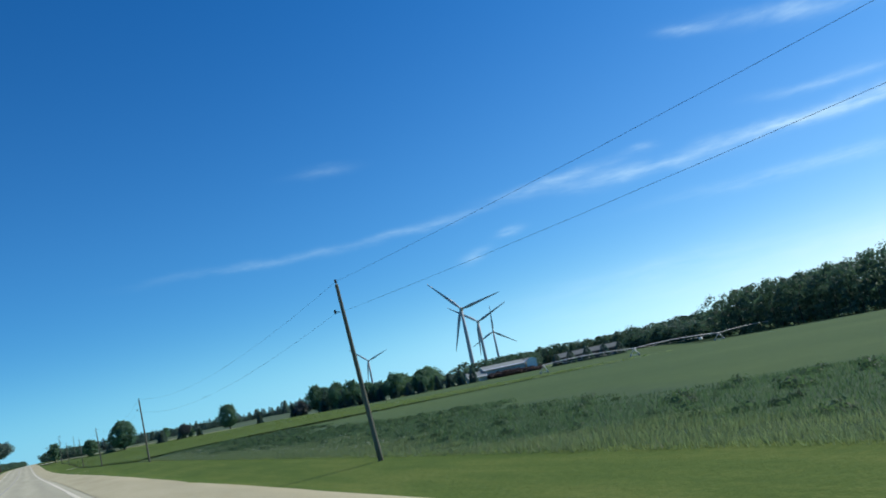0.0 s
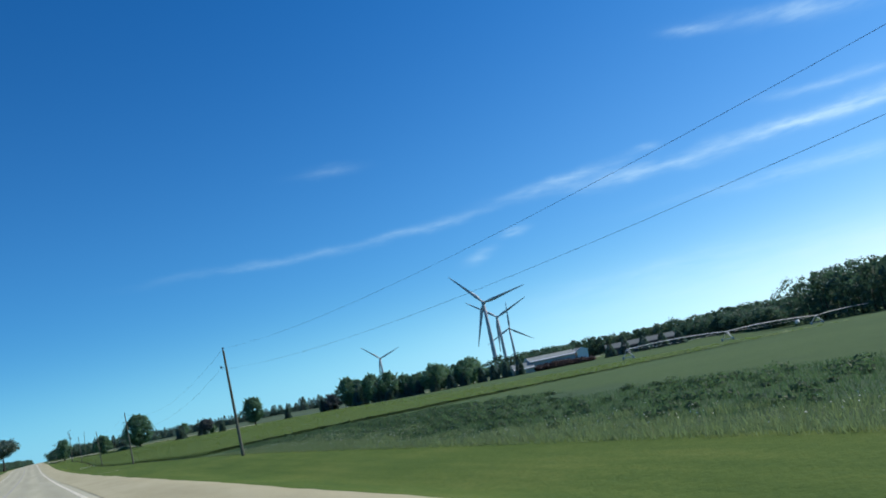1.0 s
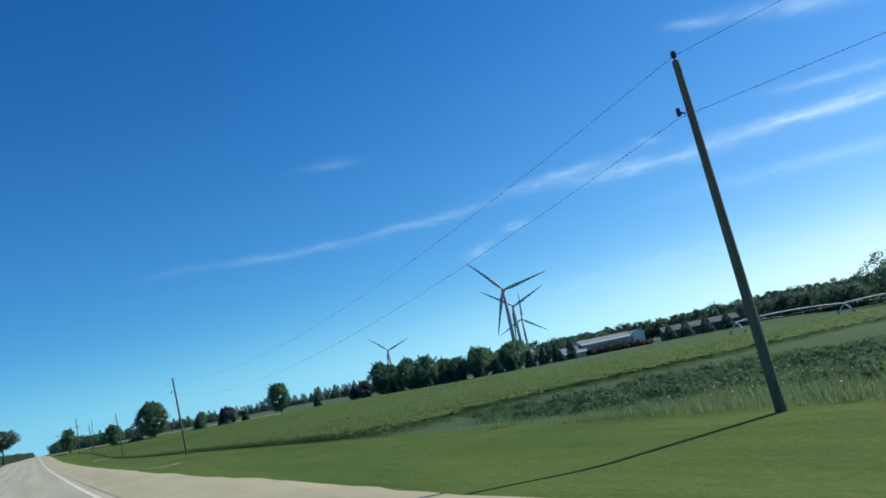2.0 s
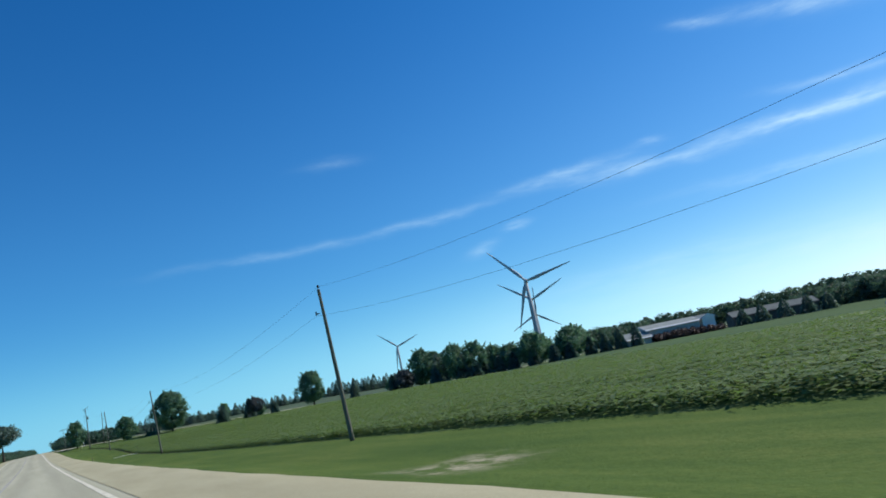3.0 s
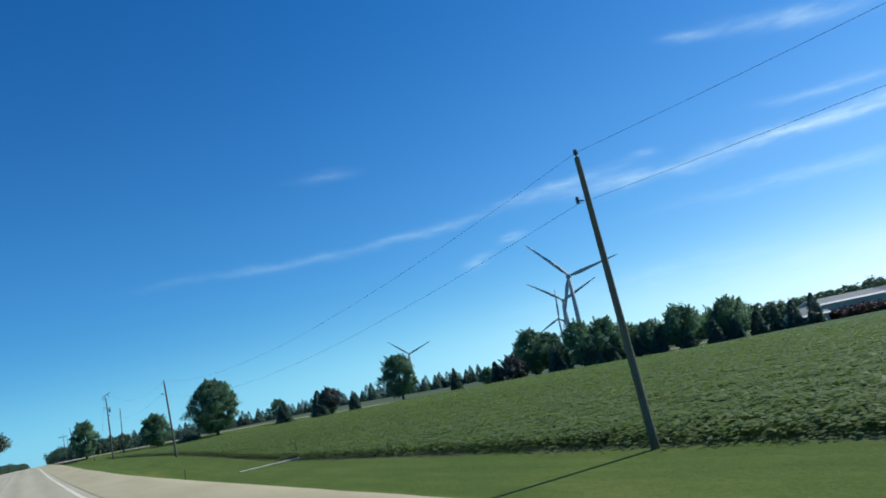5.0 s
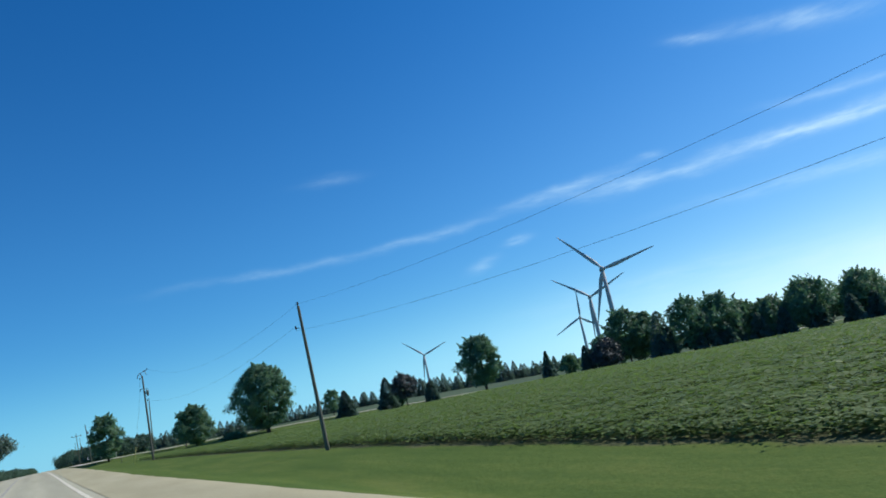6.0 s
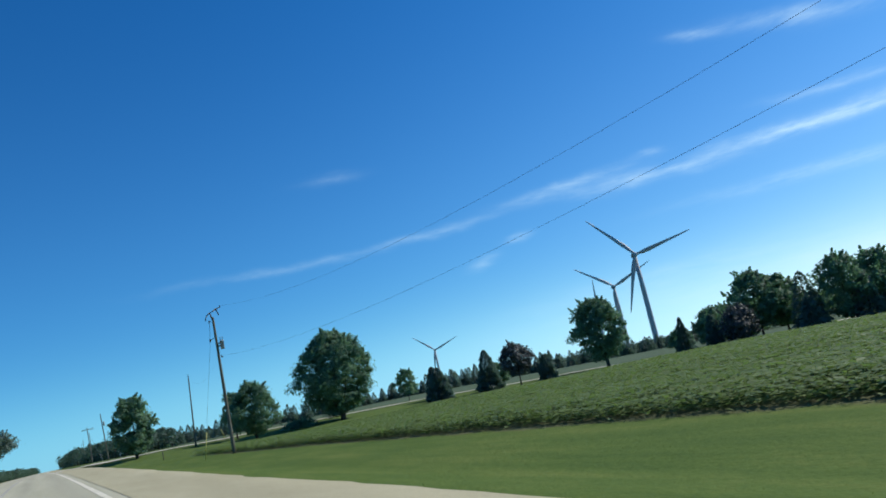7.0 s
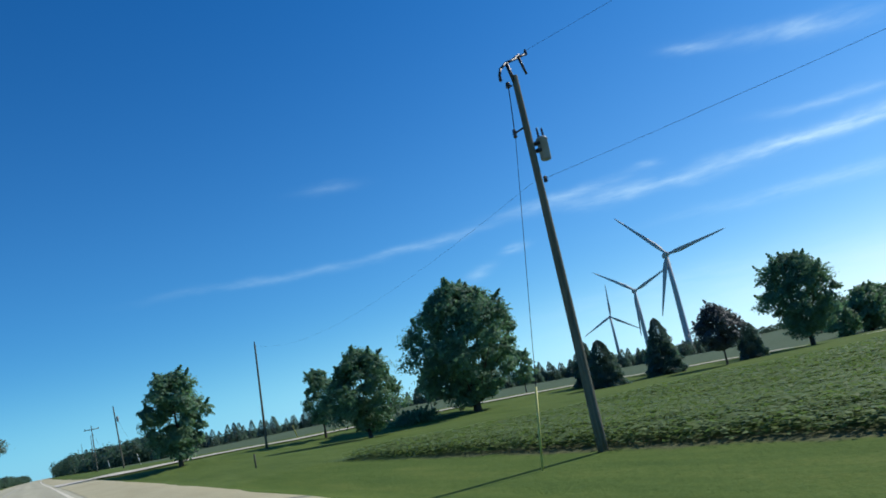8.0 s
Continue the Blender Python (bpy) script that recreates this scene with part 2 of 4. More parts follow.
def metal_sheet(name, dark, light, pitch=0.3, rough=0.5, metal=0.15, spec=0.4):
    m, t, b = shader(name, rough, metal, spec)
    f = noise_node(t, 0.5, 5, 0.6, (1, 1, 0.3), "object")
    t.links.new(ramp_node(t, f, ((0.3, dark), (0.7, light))), b.inputs["Base Color"])
    w = t.nodes.new("ShaderNodeTexWave")
    w.inputs["Scale"].default_value = 1.0 / pitch / 3.14
    t.links.new(t.nodes.new("ShaderNodeTexCoord").outputs["Object"], w.inputs["Vector"])
    bump_node(t, b, w.outputs["Fac"], 0.35, 0.03)
    return m


EARTH = ground_material()
ASPHALT = asphalt_material()
GRAVEL = gravel_material("sandy_gravel", (0.325, 0.295, 0.18), (0.48, 0.44, 0.285))
GRAVEL_PALE = gravel_material("pale_gravel", (0.44, 0.41, 0.34), (0.6, 0.56, 0.47))
PAINT_WHITE = plain("worn_road_paint", (0.5, 0.47, 0.36), (0.8, 0.75, 0.6), 1.5, 0.85, fine=30, spec=0.06)
PAINT_FADED = plain("faded_road_paint", (0.26, 0.25, 0.21), (0.46, 0.44, 0.38), 0.8, 0.85, fine=30, spec=0.06)
POLE_WOOD = plain("weathered_pole_wood", (0.072, 0.074, 0.054), (0.205, 0.195, 0.145), 3.0, 0.9, stretch=(6, 6, 0.35), bump=0.6, fine=30, dist=0.02)
BARK = plain("bark", (0.03, 0.025, 0.02), (0.10, 0.085, 0.065), 2.0, 0.9, stretch=(3, 3, 0.7), bump=0.8, fine=14, dist=0.04)
WIRE = plain("aluminium_wire", (0.02, 0.02, 0.022), (0.05, 0.05, 0.052), 2.0, 0.6, 0.3, bump=0)
STEEL = plain("galvanised_steel", (0.25, 0.26, 0.27), (0.45, 0.46, 0.47), 3.0, 0.45, 0.7, bump=0.1)
ZINC = plain("bright_zinc", (0.55, 0.55, 0.53), (0.72, 0.72, 0.70), 3.0, 0.6, 0.1, bump=0.05)
DARK_STEEL = plain("dark_steel", (0.02, 0.022, 0.025), (0.06, 0.062, 0.066), 4.0, 0.5, 0.4, bump=0.1)
CAN_GREY = plain("grey_enamel", (0.2, 0.225, 0.22), (0.31, 0.335, 0.32), 4.0, 0.4, 0.0, bump=0.05)
PORCELAIN = plain("brown_porcelain", (0.03, 0.02, 0.015), (0.07, 0.05, 0.04), 10.0, 0.25, bump=0)
GUARD_YELLOW = plain("yellow_plastic", (0.42, 0.40, 0.10), (0.60, 0.56, 0.18), 3.0, 0.5, bump=0.05)
TURBINE_WHITE = plain("turbine_paint", (0.36, 0.38, 0.39), (0.45, 0.47, 0.48), 0.15, 0.65, bump=0, fine=2.0, spec=0.15)
BARN_WALL = metal_sheet("pale_ribbed_metal", (0.46, 0.435, 0.37), (0.56, 0.53, 0.46), rough=0.8, metal=0.0, spec=0.2)
BARN_PALE = metal_sheet("cream_ribbed_metal", (0.78, 0.75, 0.67), (0.84, 0.82, 0.74), rough=0.7, metal=0.0, spec=0.2)
BARN_ROOF = metal_sheet("grey_metal_roofing", (0.24, 0.265, 0.25), (0.3, 0.325, 0.31), rough=0.9, metal=0.0, spec=0.08)
BARN_GREY = metal_sheet("weathered_grey_metal", (0.07, 0.075, 0.072), (0.11, 0.115, 0.11), rough=0.9, metal=0.0, spec=0.1)
ROOF_PALE = metal_sheet("pale_metal_roofing", (0.13, 0.148, 0.14), (0.17, 0.188, 0.178), rough=0.9, metal=0.0, spec=0.08)
PIPE_CREAM = plain("cream_plastic", (0.55, 0.54, 0.40), (0.72, 0.70, 0.55), 4.0, 0.45, bump=0.05)
TRIM_WHITE = plain("white_trim_paint", (0.68, 0.68, 0.66), (0.82, 0.82, 0.80), 2.0, 0.5, bump=0.05)
# near-black board colour, the shade inside the shed's open front put into paint
DOORWAY_SHADE = plain("doorway_shade_board", (0.03, 0.03, 0.03), (0.06, 0.06, 0.06), 2.0, 0.6, bump=0.05)
LEAF = foliage("maple_leaves", (0.13, 0.222, 0.165), (0.19, 0.305, 0.175), 0.5, spec=0.2)
LEAF_YOUNG = foliage("young_tree_leaves", (0.125, 0.215, 0.15), (0.19, 0.305, 0.17), 0.5, spec=0.2)
LEAF_PURPLE = foliage("purple_leaves", (0.054, 0.07, 0.078), (0.08, 0.086, 0.09), 0.3)
LEAF_RED = foliage("dull_red_leaves", (0.075, 0.045, 0.045), (0.145, 0.08, 0.075), 0.4)
NEEDLES = foliage("spruce_needles", (0.094, 0.148, 0.138), (0.142, 0.205, 0.168), 0.42)
LEAF_WOODS = foliage("woods_leaves", (0.068, 0.115, 0.098), (0.112, 0.17, 0.122), 0.52, spec=0.2)
LEAF_CROP = foliage("crop_leaves", (0.118, 0.18, 0.064), (0.218, 0.28, 0.097), 0.42, 0.3, 0.7, 0.45, 0.15)
LEAF_WEEDS = foliage("weed_leaves", (0.07, 0.115, 0.068), (0.115, 0.165, 0.092), 0.55, 0.2, 0.7, 0.3, 0.12)
PETALS = plain("pale_petals", (0.55, 0.55, 0.45), (0.75, 0.75, 0.62), 3.0, 0.7, bump=0)
BLADES = foliage("grass_blades", (0.10, 0.15, 0.03), (0.16, 0.195, 0.045), 0.5)
BLADES_TALL = foliage("tall_grass", (0.14, 0.178, 0.095), (0.225, 0.25, 0.15), 0.6)


# ---- mesh helpers ----
def part(name, bm, material, parent=None, label="", smooth=True):
    me = bpy.data.meshes.new(name)
    if smooth:
        for f in bm.faces:
            f.smooth = True
    bm.to_mesh(me)
    bm.free()
    me.materials.append(material)
    ob = new(name, me)
    if parent is not None:
        ob.parent = parent
    if label:
        tagged(ob, label)
    return ob


def mesh_from(name, verts, faces, material, parent=None, label="", smooth=False):
    me = bpy.data.meshes.new(name)
    me.from_pydata([tuple(v) for v in verts], [], [tuple(f) for f in faces])
    me.materials.append(material)
    if smooth:
        me.polygons.foreach_set("use_smooth", np.ones(len(me.polygons), dtype=bool))
    me.update()
    ob = new(name, me)
    if parent is not None:
        ob.parent = parent
    if label:
        tagged(ob, label)
    return ob


def cards(name, quads, material, parent=None, label=""):
    """quads: array (n, k, 3) of small leaves, k corners each."""
    n, k, _ = quads.shape
    me = bpy.data.meshes.new(name)
    me.vertices.add(n * k)
    me.vertices.foreach_set("co", quads.astype(np.float32).ravel())
    me.loops.add(n * k)
    me.loops.foreach_set("vertex_index", np.arange(n * k, dtype=np.int32))
    me.polygons.add(n)
    me.polygons.foreach_set("loop_start", np.arange(0, n * k, k, dtype=np.int32))
    me.polygons.foreach_set("loop_total", np.full(n, k, dtype=np.int32))
    me.update(calc_edges=True)
    me.materials.append(material)
    ob = new(name, me)
    if parent is not None:
        ob.parent = parent
    if label:
        tagged(ob, label)
    return ob


def thing(name, label, category, at=(0, 0, 0), rz=0.0, group="", kind=""):
    ob = new(name)
    ob.matrix_basis = pose(*at, 0, 0, rz)
    return tagged(ob, label, category, group, kind)


def tube(bm, a, b, ra, rb, sides=8, cap=True):
    """A tapered round bar from a to b."""
    a, b = Vector(a), Vector(b)
    ax = (b - a).normalized()
    u = ax.orthogonal().normalized()
    w = ax.cross(u)
    rings = []
    for c, r in ((a, ra), (b, rb)):
        rings.append([bm.verts.new(c + (u * math.cos(q) + w * math.sin(q)) * r) for q in [2 * math.pi * i / sides for i in range(sides)]])
    for i in range(sides):
        j = (i + 1) % sides
        bm.faces.new((rings[0][i], rings[0][j], rings[1][j], rings[1][i]))
    if cap:
        bm.faces.new(rings[0][::-1])
        bm.faces.new(rings[1])


def lathe(bm, profile, sides=16, at=(0, 0, 0)):
    """profile: (radius, z) pairs turned round the z axis."""
    rings = []
    for r, z in profile:
        rings.append([bm.verts.new((at[0] + r * math.cos(2 * math.pi * i / sides), at[1] + r * math.sin(2 * math.pi * i / sides), at[2] + z)) for i in range(sides)])
    for a, b in zip(rings, rings[1:]):
        for i in range(sides):
            j = (i + 1) % sides
            bm.faces.new((a[i], a[j], b[j], b[i]))
    bm.faces.new(rings[0][::-1])
    bm.faces.new(rings[-1])


def box(bm, lo, hi, bevel=0.0):
    r = bmesh.ops.create_cube(bm, size=1.0)
    for v in r["verts"]:
        v.co = Vector([l + (c + 0.5) * (h - l) for c, l, h in zip(v.co, lo, hi)])
    if bevel:
        ed = {e for v in r["verts"] for e in v.link_edges}
        bmesh.ops.bevel(bm, geom=list(ed), offset=bevel, segments=2, affect="EDGES")


# ---- lie of the land ----
PROFILE_Y = [-600, 0, 19, 37, 56, 112, 167, 222, 241, 260, 280, 299, 330, 372, 407, 450, 520, 650, 900, 1500, 6000]
PROFILE_Z = [0.5, 0.27, 0.23, 0.18, 0.14, -0.2, -0.3, -0.14, 0.04, 0.24, 0.53, 0.87, 1.3, 1.62, 1.72, 1.85, 2.1, 2.6, 3.4, 4.2, 4.2]
VERGE_Y = [-600, -60, 26, 60, 83, 112, 140, 160, 175, 186, 197, 210, 224, 231, 238, 246, 255, 270, 285, 298, 313, 340, 362, 6000]
VERGE_Z = [-0.3, -0.6, -0.6, -0.42, -0.28, -0.5, -0.67, -0.88, -1.0, -1.05, -1.08, -1.06, -1.02, -0.9, -0.68, -0.42, -0.2, 0.02, 0.18, 0.32, 0.38, 0.62, 0.82, 0.82]
BANK_X = [0, 8, 16, 21, 28, 36, 50, 60, 72, 82, 94, 101, 160, 300, 600, 5000]
BANK_Z = [1.72, 1.6, 1.55, 1.35, 1.27, 1.1, 0.78, 0.47, -0.1, -0.4, -0.8, -1.2, -2.4, -3.4, -3.6, -3.6]


def road_z(y):
    """Height of the road along its way, eased between the stations."""
    return sum(np.interp(y + d, PROFILE_Y, PROFILE_Z) for d in (-12, -6, 0, 6, 12)) / 5


def road_x(y):
    """The road bends gently right beyond the side road."""
    y = np.asarray(y, float)
    return np.where(y < 900, 0.00003 * np.maximum(0.0, y - 330.0) ** 2, 9.75 + 0.0342 * (y - 900))


def ease(v, a, b):
    q = np.clip((v - a) / (b - a), 0, 1)
    return q * q * (3 - 2 * q)


def ground_z(x, y):
    x, y = np.asarray(x, float), np.asarray(y, float)
    u = x - road_x(y)
    r = road_z(y)
    verge = np.interp(y, VERGE_Y, VERGE_Z)
    away = np.clip((u - 25) / 220, 0, 1)
    south, north_part = np.interp(u, [20, 140, 215, 270, 3000], [0.0, -2.5, -4.9, -5.8, -8.0]), np.interp(u, [14, 24, 37, 52, 67, 81, 93, 140, 200, 260, 3000], [0.0, -0.42, -0.42, -0.85, -1.0, -1.2, -1.4, -2.4, -3.3, -4.0, -6.0])
    field = verge * (1 - away) - 0.15 * away + south + (north_part - south) * ease(y, 225.0, 300.0)
    field = field + 0.1 * np.sin(x * 0.045 + 1.0) * np.sin(y * 0.031) * np.clip((u - 15) / 40, 0, 1)
    # bank below the side road, and land that rises behind it
    bank = np.interp(x, BANK_X, BANK_Z)
    rise = np.clip((y - 385) / 255, 0, 1)
    north = bank * (1 - rise) + rise * (np.interp(x, [0, 75, 160, 180, 210, 250, 300, 350, 435], [2.6, 1.6, 1.3, 1.2, -0.4, -1.2, -2.8, -4.6, -6.6]) + np.interp(y, [385, 640, 1500, 4000], [0.0, 0.0, 2.0, 2.0]))
    north = north - 0.25 + 0.36 * ease(y, 369.0, 378.0)
    field = field + (north - field) * ease(y, 361.0, 369.5)
    k = ease(u, 4.2, 7.2)
    right = (r - 0.1) * (1 - k) + field * k
    left = r + np.interp(u, [-3000, -9.5, -7.6], [-0.6, -0.45, -0.1])
    return np.where(u > 0, right, left)


gx = np.concatenate([np.array([-4000, -2500, -1500, -900, -500, -300, -180, -110, -70, -45, -30, -22, -16, -12]), np.arange(-10, 30, 0.5), np.arange(30, 80, 2), np.arange(80, 300, 6), np.array([300, 330, 380, 450, 550, 700, 900, 1200, 1600, 2200, 3000, 4000])])
gy = np.concatenate([np.array([-3000, -1500, -800, -400, -200, -120, -80, -50]), np.arange(-40, 460, 2.0), np.arange(460, 700, 8), np.array([700, 740, 800, 870, 960, 1080, 1250, 1500, 1900, 2500, 3200, 4200])])
GX, GY = np.meshgrid(gx, gy)
GZ = ground_z(GX, GY)
nx, ny = len(gx), len(gy)
verts = np.stack([GX.ravel(), GY.ravel(), GZ.ravel()], 1)
faces = [(j * nx + i, j * nx + i + 1, (j + 1) * nx + i + 1, (j + 1) * nx + i) for j in range(ny - 1) for i in range(nx - 1)]
tagged(mesh_from("ground", verts, faces, EARTH, smooth=True), "gently rolling farmland with mown verge and green crop", "ground", kind="structure")


def strip(name, u0, u1, y0, y1, lift, material, step=4.0, wob0=0.0, wob1=0.0, seed=0, cols=4, thick=0.0):
    """A strip that follows the road between two offsets from the camera's line."""
    rng = np.random.RandomState(seed)
    ys = np.arange(y0, y1 + step, step)
    n = len(ys)

    def wander(a):
        w = np.convolve(rng.normal(0, 1, n + 8), np.ones(5) / 2.2, "same")[:n] + 0.6 * rng.normal(0, 1, n)
        return a * w
    a, b = u0 + wander(wob0), u1 + wander(wob1)
    vs, fs = [], []
    for k in range(cols):
        q = k / (cols - 1)
        u = a + (b - a) * q
        xs = road_x(ys) + u
        z = np.where((u > -7.4) & (u < 4.0), road_z(ys), ground_z(xs, ys) + 0.1 - 0.095 * np.clip((u - 4.0) / 1.4, 0, 1))
        vs.append(np.stack([xs, ys, z + lift], 1))
    vs = np.concatenate(vs)
    for k in range(cols - 1):
        for i in range(n - 1):
            fs.append((k * n + i, (k + 1) * n + i, (k + 1) * n + i + 1, k * n + i + 1))
    return mesh_from(name, vs, fs, material, smooth=True)


ROAD_L, ROAD_R = -5.9, 2.0
tagged(strip("road", ROAD_L, ROAD_R, -300, 1500, 0.0, ASPHALT, 5.0), "worn grey two-lane asphalt country road", "road", kind="structure")
tagged(strip("shoulder_gravel", ROAD_R - 0.02, 4.6, -300, 371, 0.012, GRAVEL, 1.0, 0.0, 0.07, 3, 8), "wide sandy gravel shoulder along the road", "shoulder", kind="structure")
tagged(strip("shoulder_gravel_far", ROAD_R - 0.02, 4.6, 371, 1500, 0.012, GRAVEL, 3, 0.0, 0.2, 4, 6), "sandy gravel shoulder along the road", "shoulder", kind="structure")
tagged(strip("shoulder_gravel_other", -8.2, ROAD_L + 0.02, -300, 1500, 0.012, GRAVEL, 2.5, 0.2, 0.03, 5, 6), "sandy gravel shoulder along the road", "shoulder", kind="structure")
tagged(strip("edge_line", 1.52, 1.68, -300, 1400, 0.008, PAINT_WHITE, 4, 0.006, 0.006, 6, 2), "worn white edge line on the road", "road marking", kind="structure")
tagged(strip("edge_line_other", -5.5, -5.38, -300, 1400, 0.008, PAINT_WHITE, 4, 0.006, 0.006, 7, 2), "worn white edge line on the road", "road marking", kind="structure")
tagged(strip("centre_line", -1.95, -1.75, -300, 1400, 0.008, PAINT_FADED, 4, 0.01, 0.01, 8, 2), "faded pale centre line on the road", "road marking", kind="structure")


# gravel side road that leaves to the right, with a flared mouth
def side_road():
    xs = np.concatenate([np.arange(2.0, 14, 0.8), np.arange(14, 120, 4), np.arange(120, 900, 20)])
    vs, fs, cols = [], [], 5
    for k in range(cols):
        q = k / (cols - 1)
        flare = 4.0 * np.exp(-(xs - 2.0) / 2.4)
        lo, hi = 371.0 - flare + 0.25 * np.sin(xs * 0.5), 372.7 + 2.0 * flare
        y = lo + (hi - lo) * q
        z = ground_z(xs, y) + 0.12
        vs.append(np.stack([xs, y, z], 1))
    n = len(xs)
    vs = np.concatenate(vs)
    for k in range(cols - 1):
        for i in range(n - 1):
            fs.append((k * n + i, k * n + i + 1, (k + 1) * n + i + 1, (k + 1) * n + i))
    return mesh_from("side_road", vs, fs, GRAVEL_PALE, smooth=True)


tagged(side_road(), "pale gravel side road between lawn and field", "road", kind="structure")


# ---- trees ----
def leaf_quads(rng, centres, normals, size, jitter=0.5, aspect=1.5):
    """Small four-cornered leaves at the centres, turned roughly along the normals."""
    n = len(centres)
    nrm = normals + rng.normal(0, jitter, (n, 3))
    nrm /= np.linalg.norm(nrm, axis=1)[:, None] + 1e-9
    t = np.cross(nrm, rng.normal(0, 1, (n, 3)))
    t /= np.linalg.norm(t, axis=1)[:, None] + 1e-9
    b = np.cross(nrm, t)
    s = size * rng.uniform(0.6, 1.3, (n, 1))
    l, w = t * s * aspect * 0.5, b * s * 0.5
    return np.stack([centres - l, centres + w * 0.9 - l * 0.1, centres + l, centres - w * 0.9 + l * 0.1], 1)


def crown_quads(rng, height, width, base, clumps, per, leaf, shape=0.5, top=1.0, clump_size=0.17, solid=False):
    """Leaves in many uneven clumps over an egg-shaped crown. shape: where it is widest, 0 at the bottom, 1 at the top."""
    out, tips = [], []
    hc = height - base
    ph = rng.uniform(0, 6.28, 2)
    for i in range(clumps):
        q = (i + rng.uniform(0, 1)) / clumps
        h = q ** 0.85
        prof = (h / shape) ** 0.55 if h < shape else max(0.0, 1 - ((h - shape) / (1.02 - shape)) ** (1.7 * top)) ** 0.75
        a = i * 2.39996 + rng.uniform(-0.5, 0.5)
        rad = (0.5 if solid else 0.415) * width * max(0.12, prof) * (1 + 0.06 * math.sin(2 * a + ph[0] + 4 * h) + 0.06 * math.sin(5 * a + ph[1] - 9 * h))
        f = rng.uniform(0.72, 1.14) if i % 4 else rng.uniform(0.2, 0.7)
        c = np.array([math.cos(a) * rad * f, math.sin(a) * rad * f, base + h * hc * (0.95 if solid else 0.92)])
        rc = clump_size * width * rng.uniform(0.4, 1.15) * (0.75 + 0.25 * prof)
        # each clump is a lumpy flattened pad of leaves that reaches outwards, its top side the fullest
        d = rng.normal(0, 1, (per, 3)) + np.array([0.35 * math.cos(a), 0.35 * math.sin(a), 0.3])
        d /= np.linalg.norm(d, axis=1)[:, None]
        k = rng.uniform(2.2, 4.5, (2, 3))
        lump = 1 + 0.24 * np.sin(d @ k[0] * 1.8 + ph[0] + i) + 0.24 * np.sin(d @ k[1] * 3.0 + i)
        r = rc * lump * rng.uniform(0.35, 1.0, per) ** 0.4
        out_h = np.array([math.cos(a), math.sin(a), 0.0])
        side_h = np.array([-math.sin(a), math.cos(a), 0.0])
        p = c + (out_h * (d @ out_h)[:, None] * 1.3 + side_h * (d @ side_h)[:, None] * 1.1 + np.array([0, 0, 1.0]) * d[:, 2:3] * 0.68) * r[:, None]
        p[:, 2] -= 0.12 * (p[:, :2] @ out_h[:2] - c[:2] @ out_h[:2])
        if not solid and i % 4:
            # young shoots stand out of the pad, upwards and outwards, and fray the outline
            n = per // 4
            shoot = out_h * rng.uniform(0.15, 0.8) + side_h * rng.uniform(-0.35, 0.35) + np.array([0, 0, rng.uniform(0.6, 1.0)])
            along = rng.uniform(0.2, 1.0, n)
            p[:n] = c + shoot * (along * rc * rng.uniform(1.15, 1.65))[:, None] + rng.normal(0, 1, (n, 3)) * ((1.05 - along) * 0.26 * rc)[:, None]
        out.append(leaf_quads(rng, p, d + np.array([0, 0, 0.5]), leaf, 0.5))
        tips.append(c)
    return np.concatenate(out), tips


def trunk_mesh(rng, height, base, radius, tips, limbs=14):
    bm = bmesh.new()
    pts = [Vector((0, 0, -0.15))]
    segs = 6
    for i in range(1, segs + 1):
        q = i / segs
        pts.append(Vector((rng.normal(0, 0.04) * height * 0.15 * q, rng.normal(0, 0.04) * height * 0.15 * q, q * height * 0.82)))
    for i in range(segs):
        f0, f1 = 1 - i / segs * 0.85, 1 - (i + 1) / segs * 0.85
        flare = 1.45 if i == 0 else 1.0
        tube(bm, pts[i], pts[i + 1], radius * f0 * flare, radius * f1, 9, cap=False)
    order = sorted(tips, key=lambda c: rng.uniform())
    for c in order[:limbs]:
        z0 = max(base * 0.75, c[2] - math.hypot(c[0], c[1]) * 0.9)
        z0 = min(z0, height * 0.7)
        k = min(segs - 1, int(z0 / (height * 0.82) * segs))
        q = (z0 - pts[k].z) / (pts[k + 1].z - pts[k].z)
        a = pts[k].lerp(pts[k + 1], max(0.0, min(1.0, q)))
        mid = a.lerp(Vector(c), 0.5) + Vector((0, 0, -0.03 * height))
        tube(bm, a, mid, radius * 0.34, radius * 0.2, 6, cap=False)
        tube(bm, mid, Vector(c), radius * 0.2, radius * 0.05, 5, cap=False)
    return bm


def broadleaf(name, label, category, at, height, width, base, seed, material=LEAF, clumps=60, per=120, leaf=0.34, shape=0.42, top=1.0, radius=0.0, group="", sink=0.0, clump_size=0.17, stems=True):
    rng = np.random.RandomState(seed)
    x, y = at
    t = thing(name, label, category, (x, y, float(ground_z(x, y)) - sink), rng.uniform(0, 360), group)
    q, tips = crown_quads(rng, height, width, base, clumps, per, leaf, shape, top, clump_size=clump_size)
    if stems:
        part("trunk", trunk_mesh(rng, height, base, radius or height * 0.024, tips), BARK, t)
    cards("crown" if stems else "foliage", q, material, t)
    return t


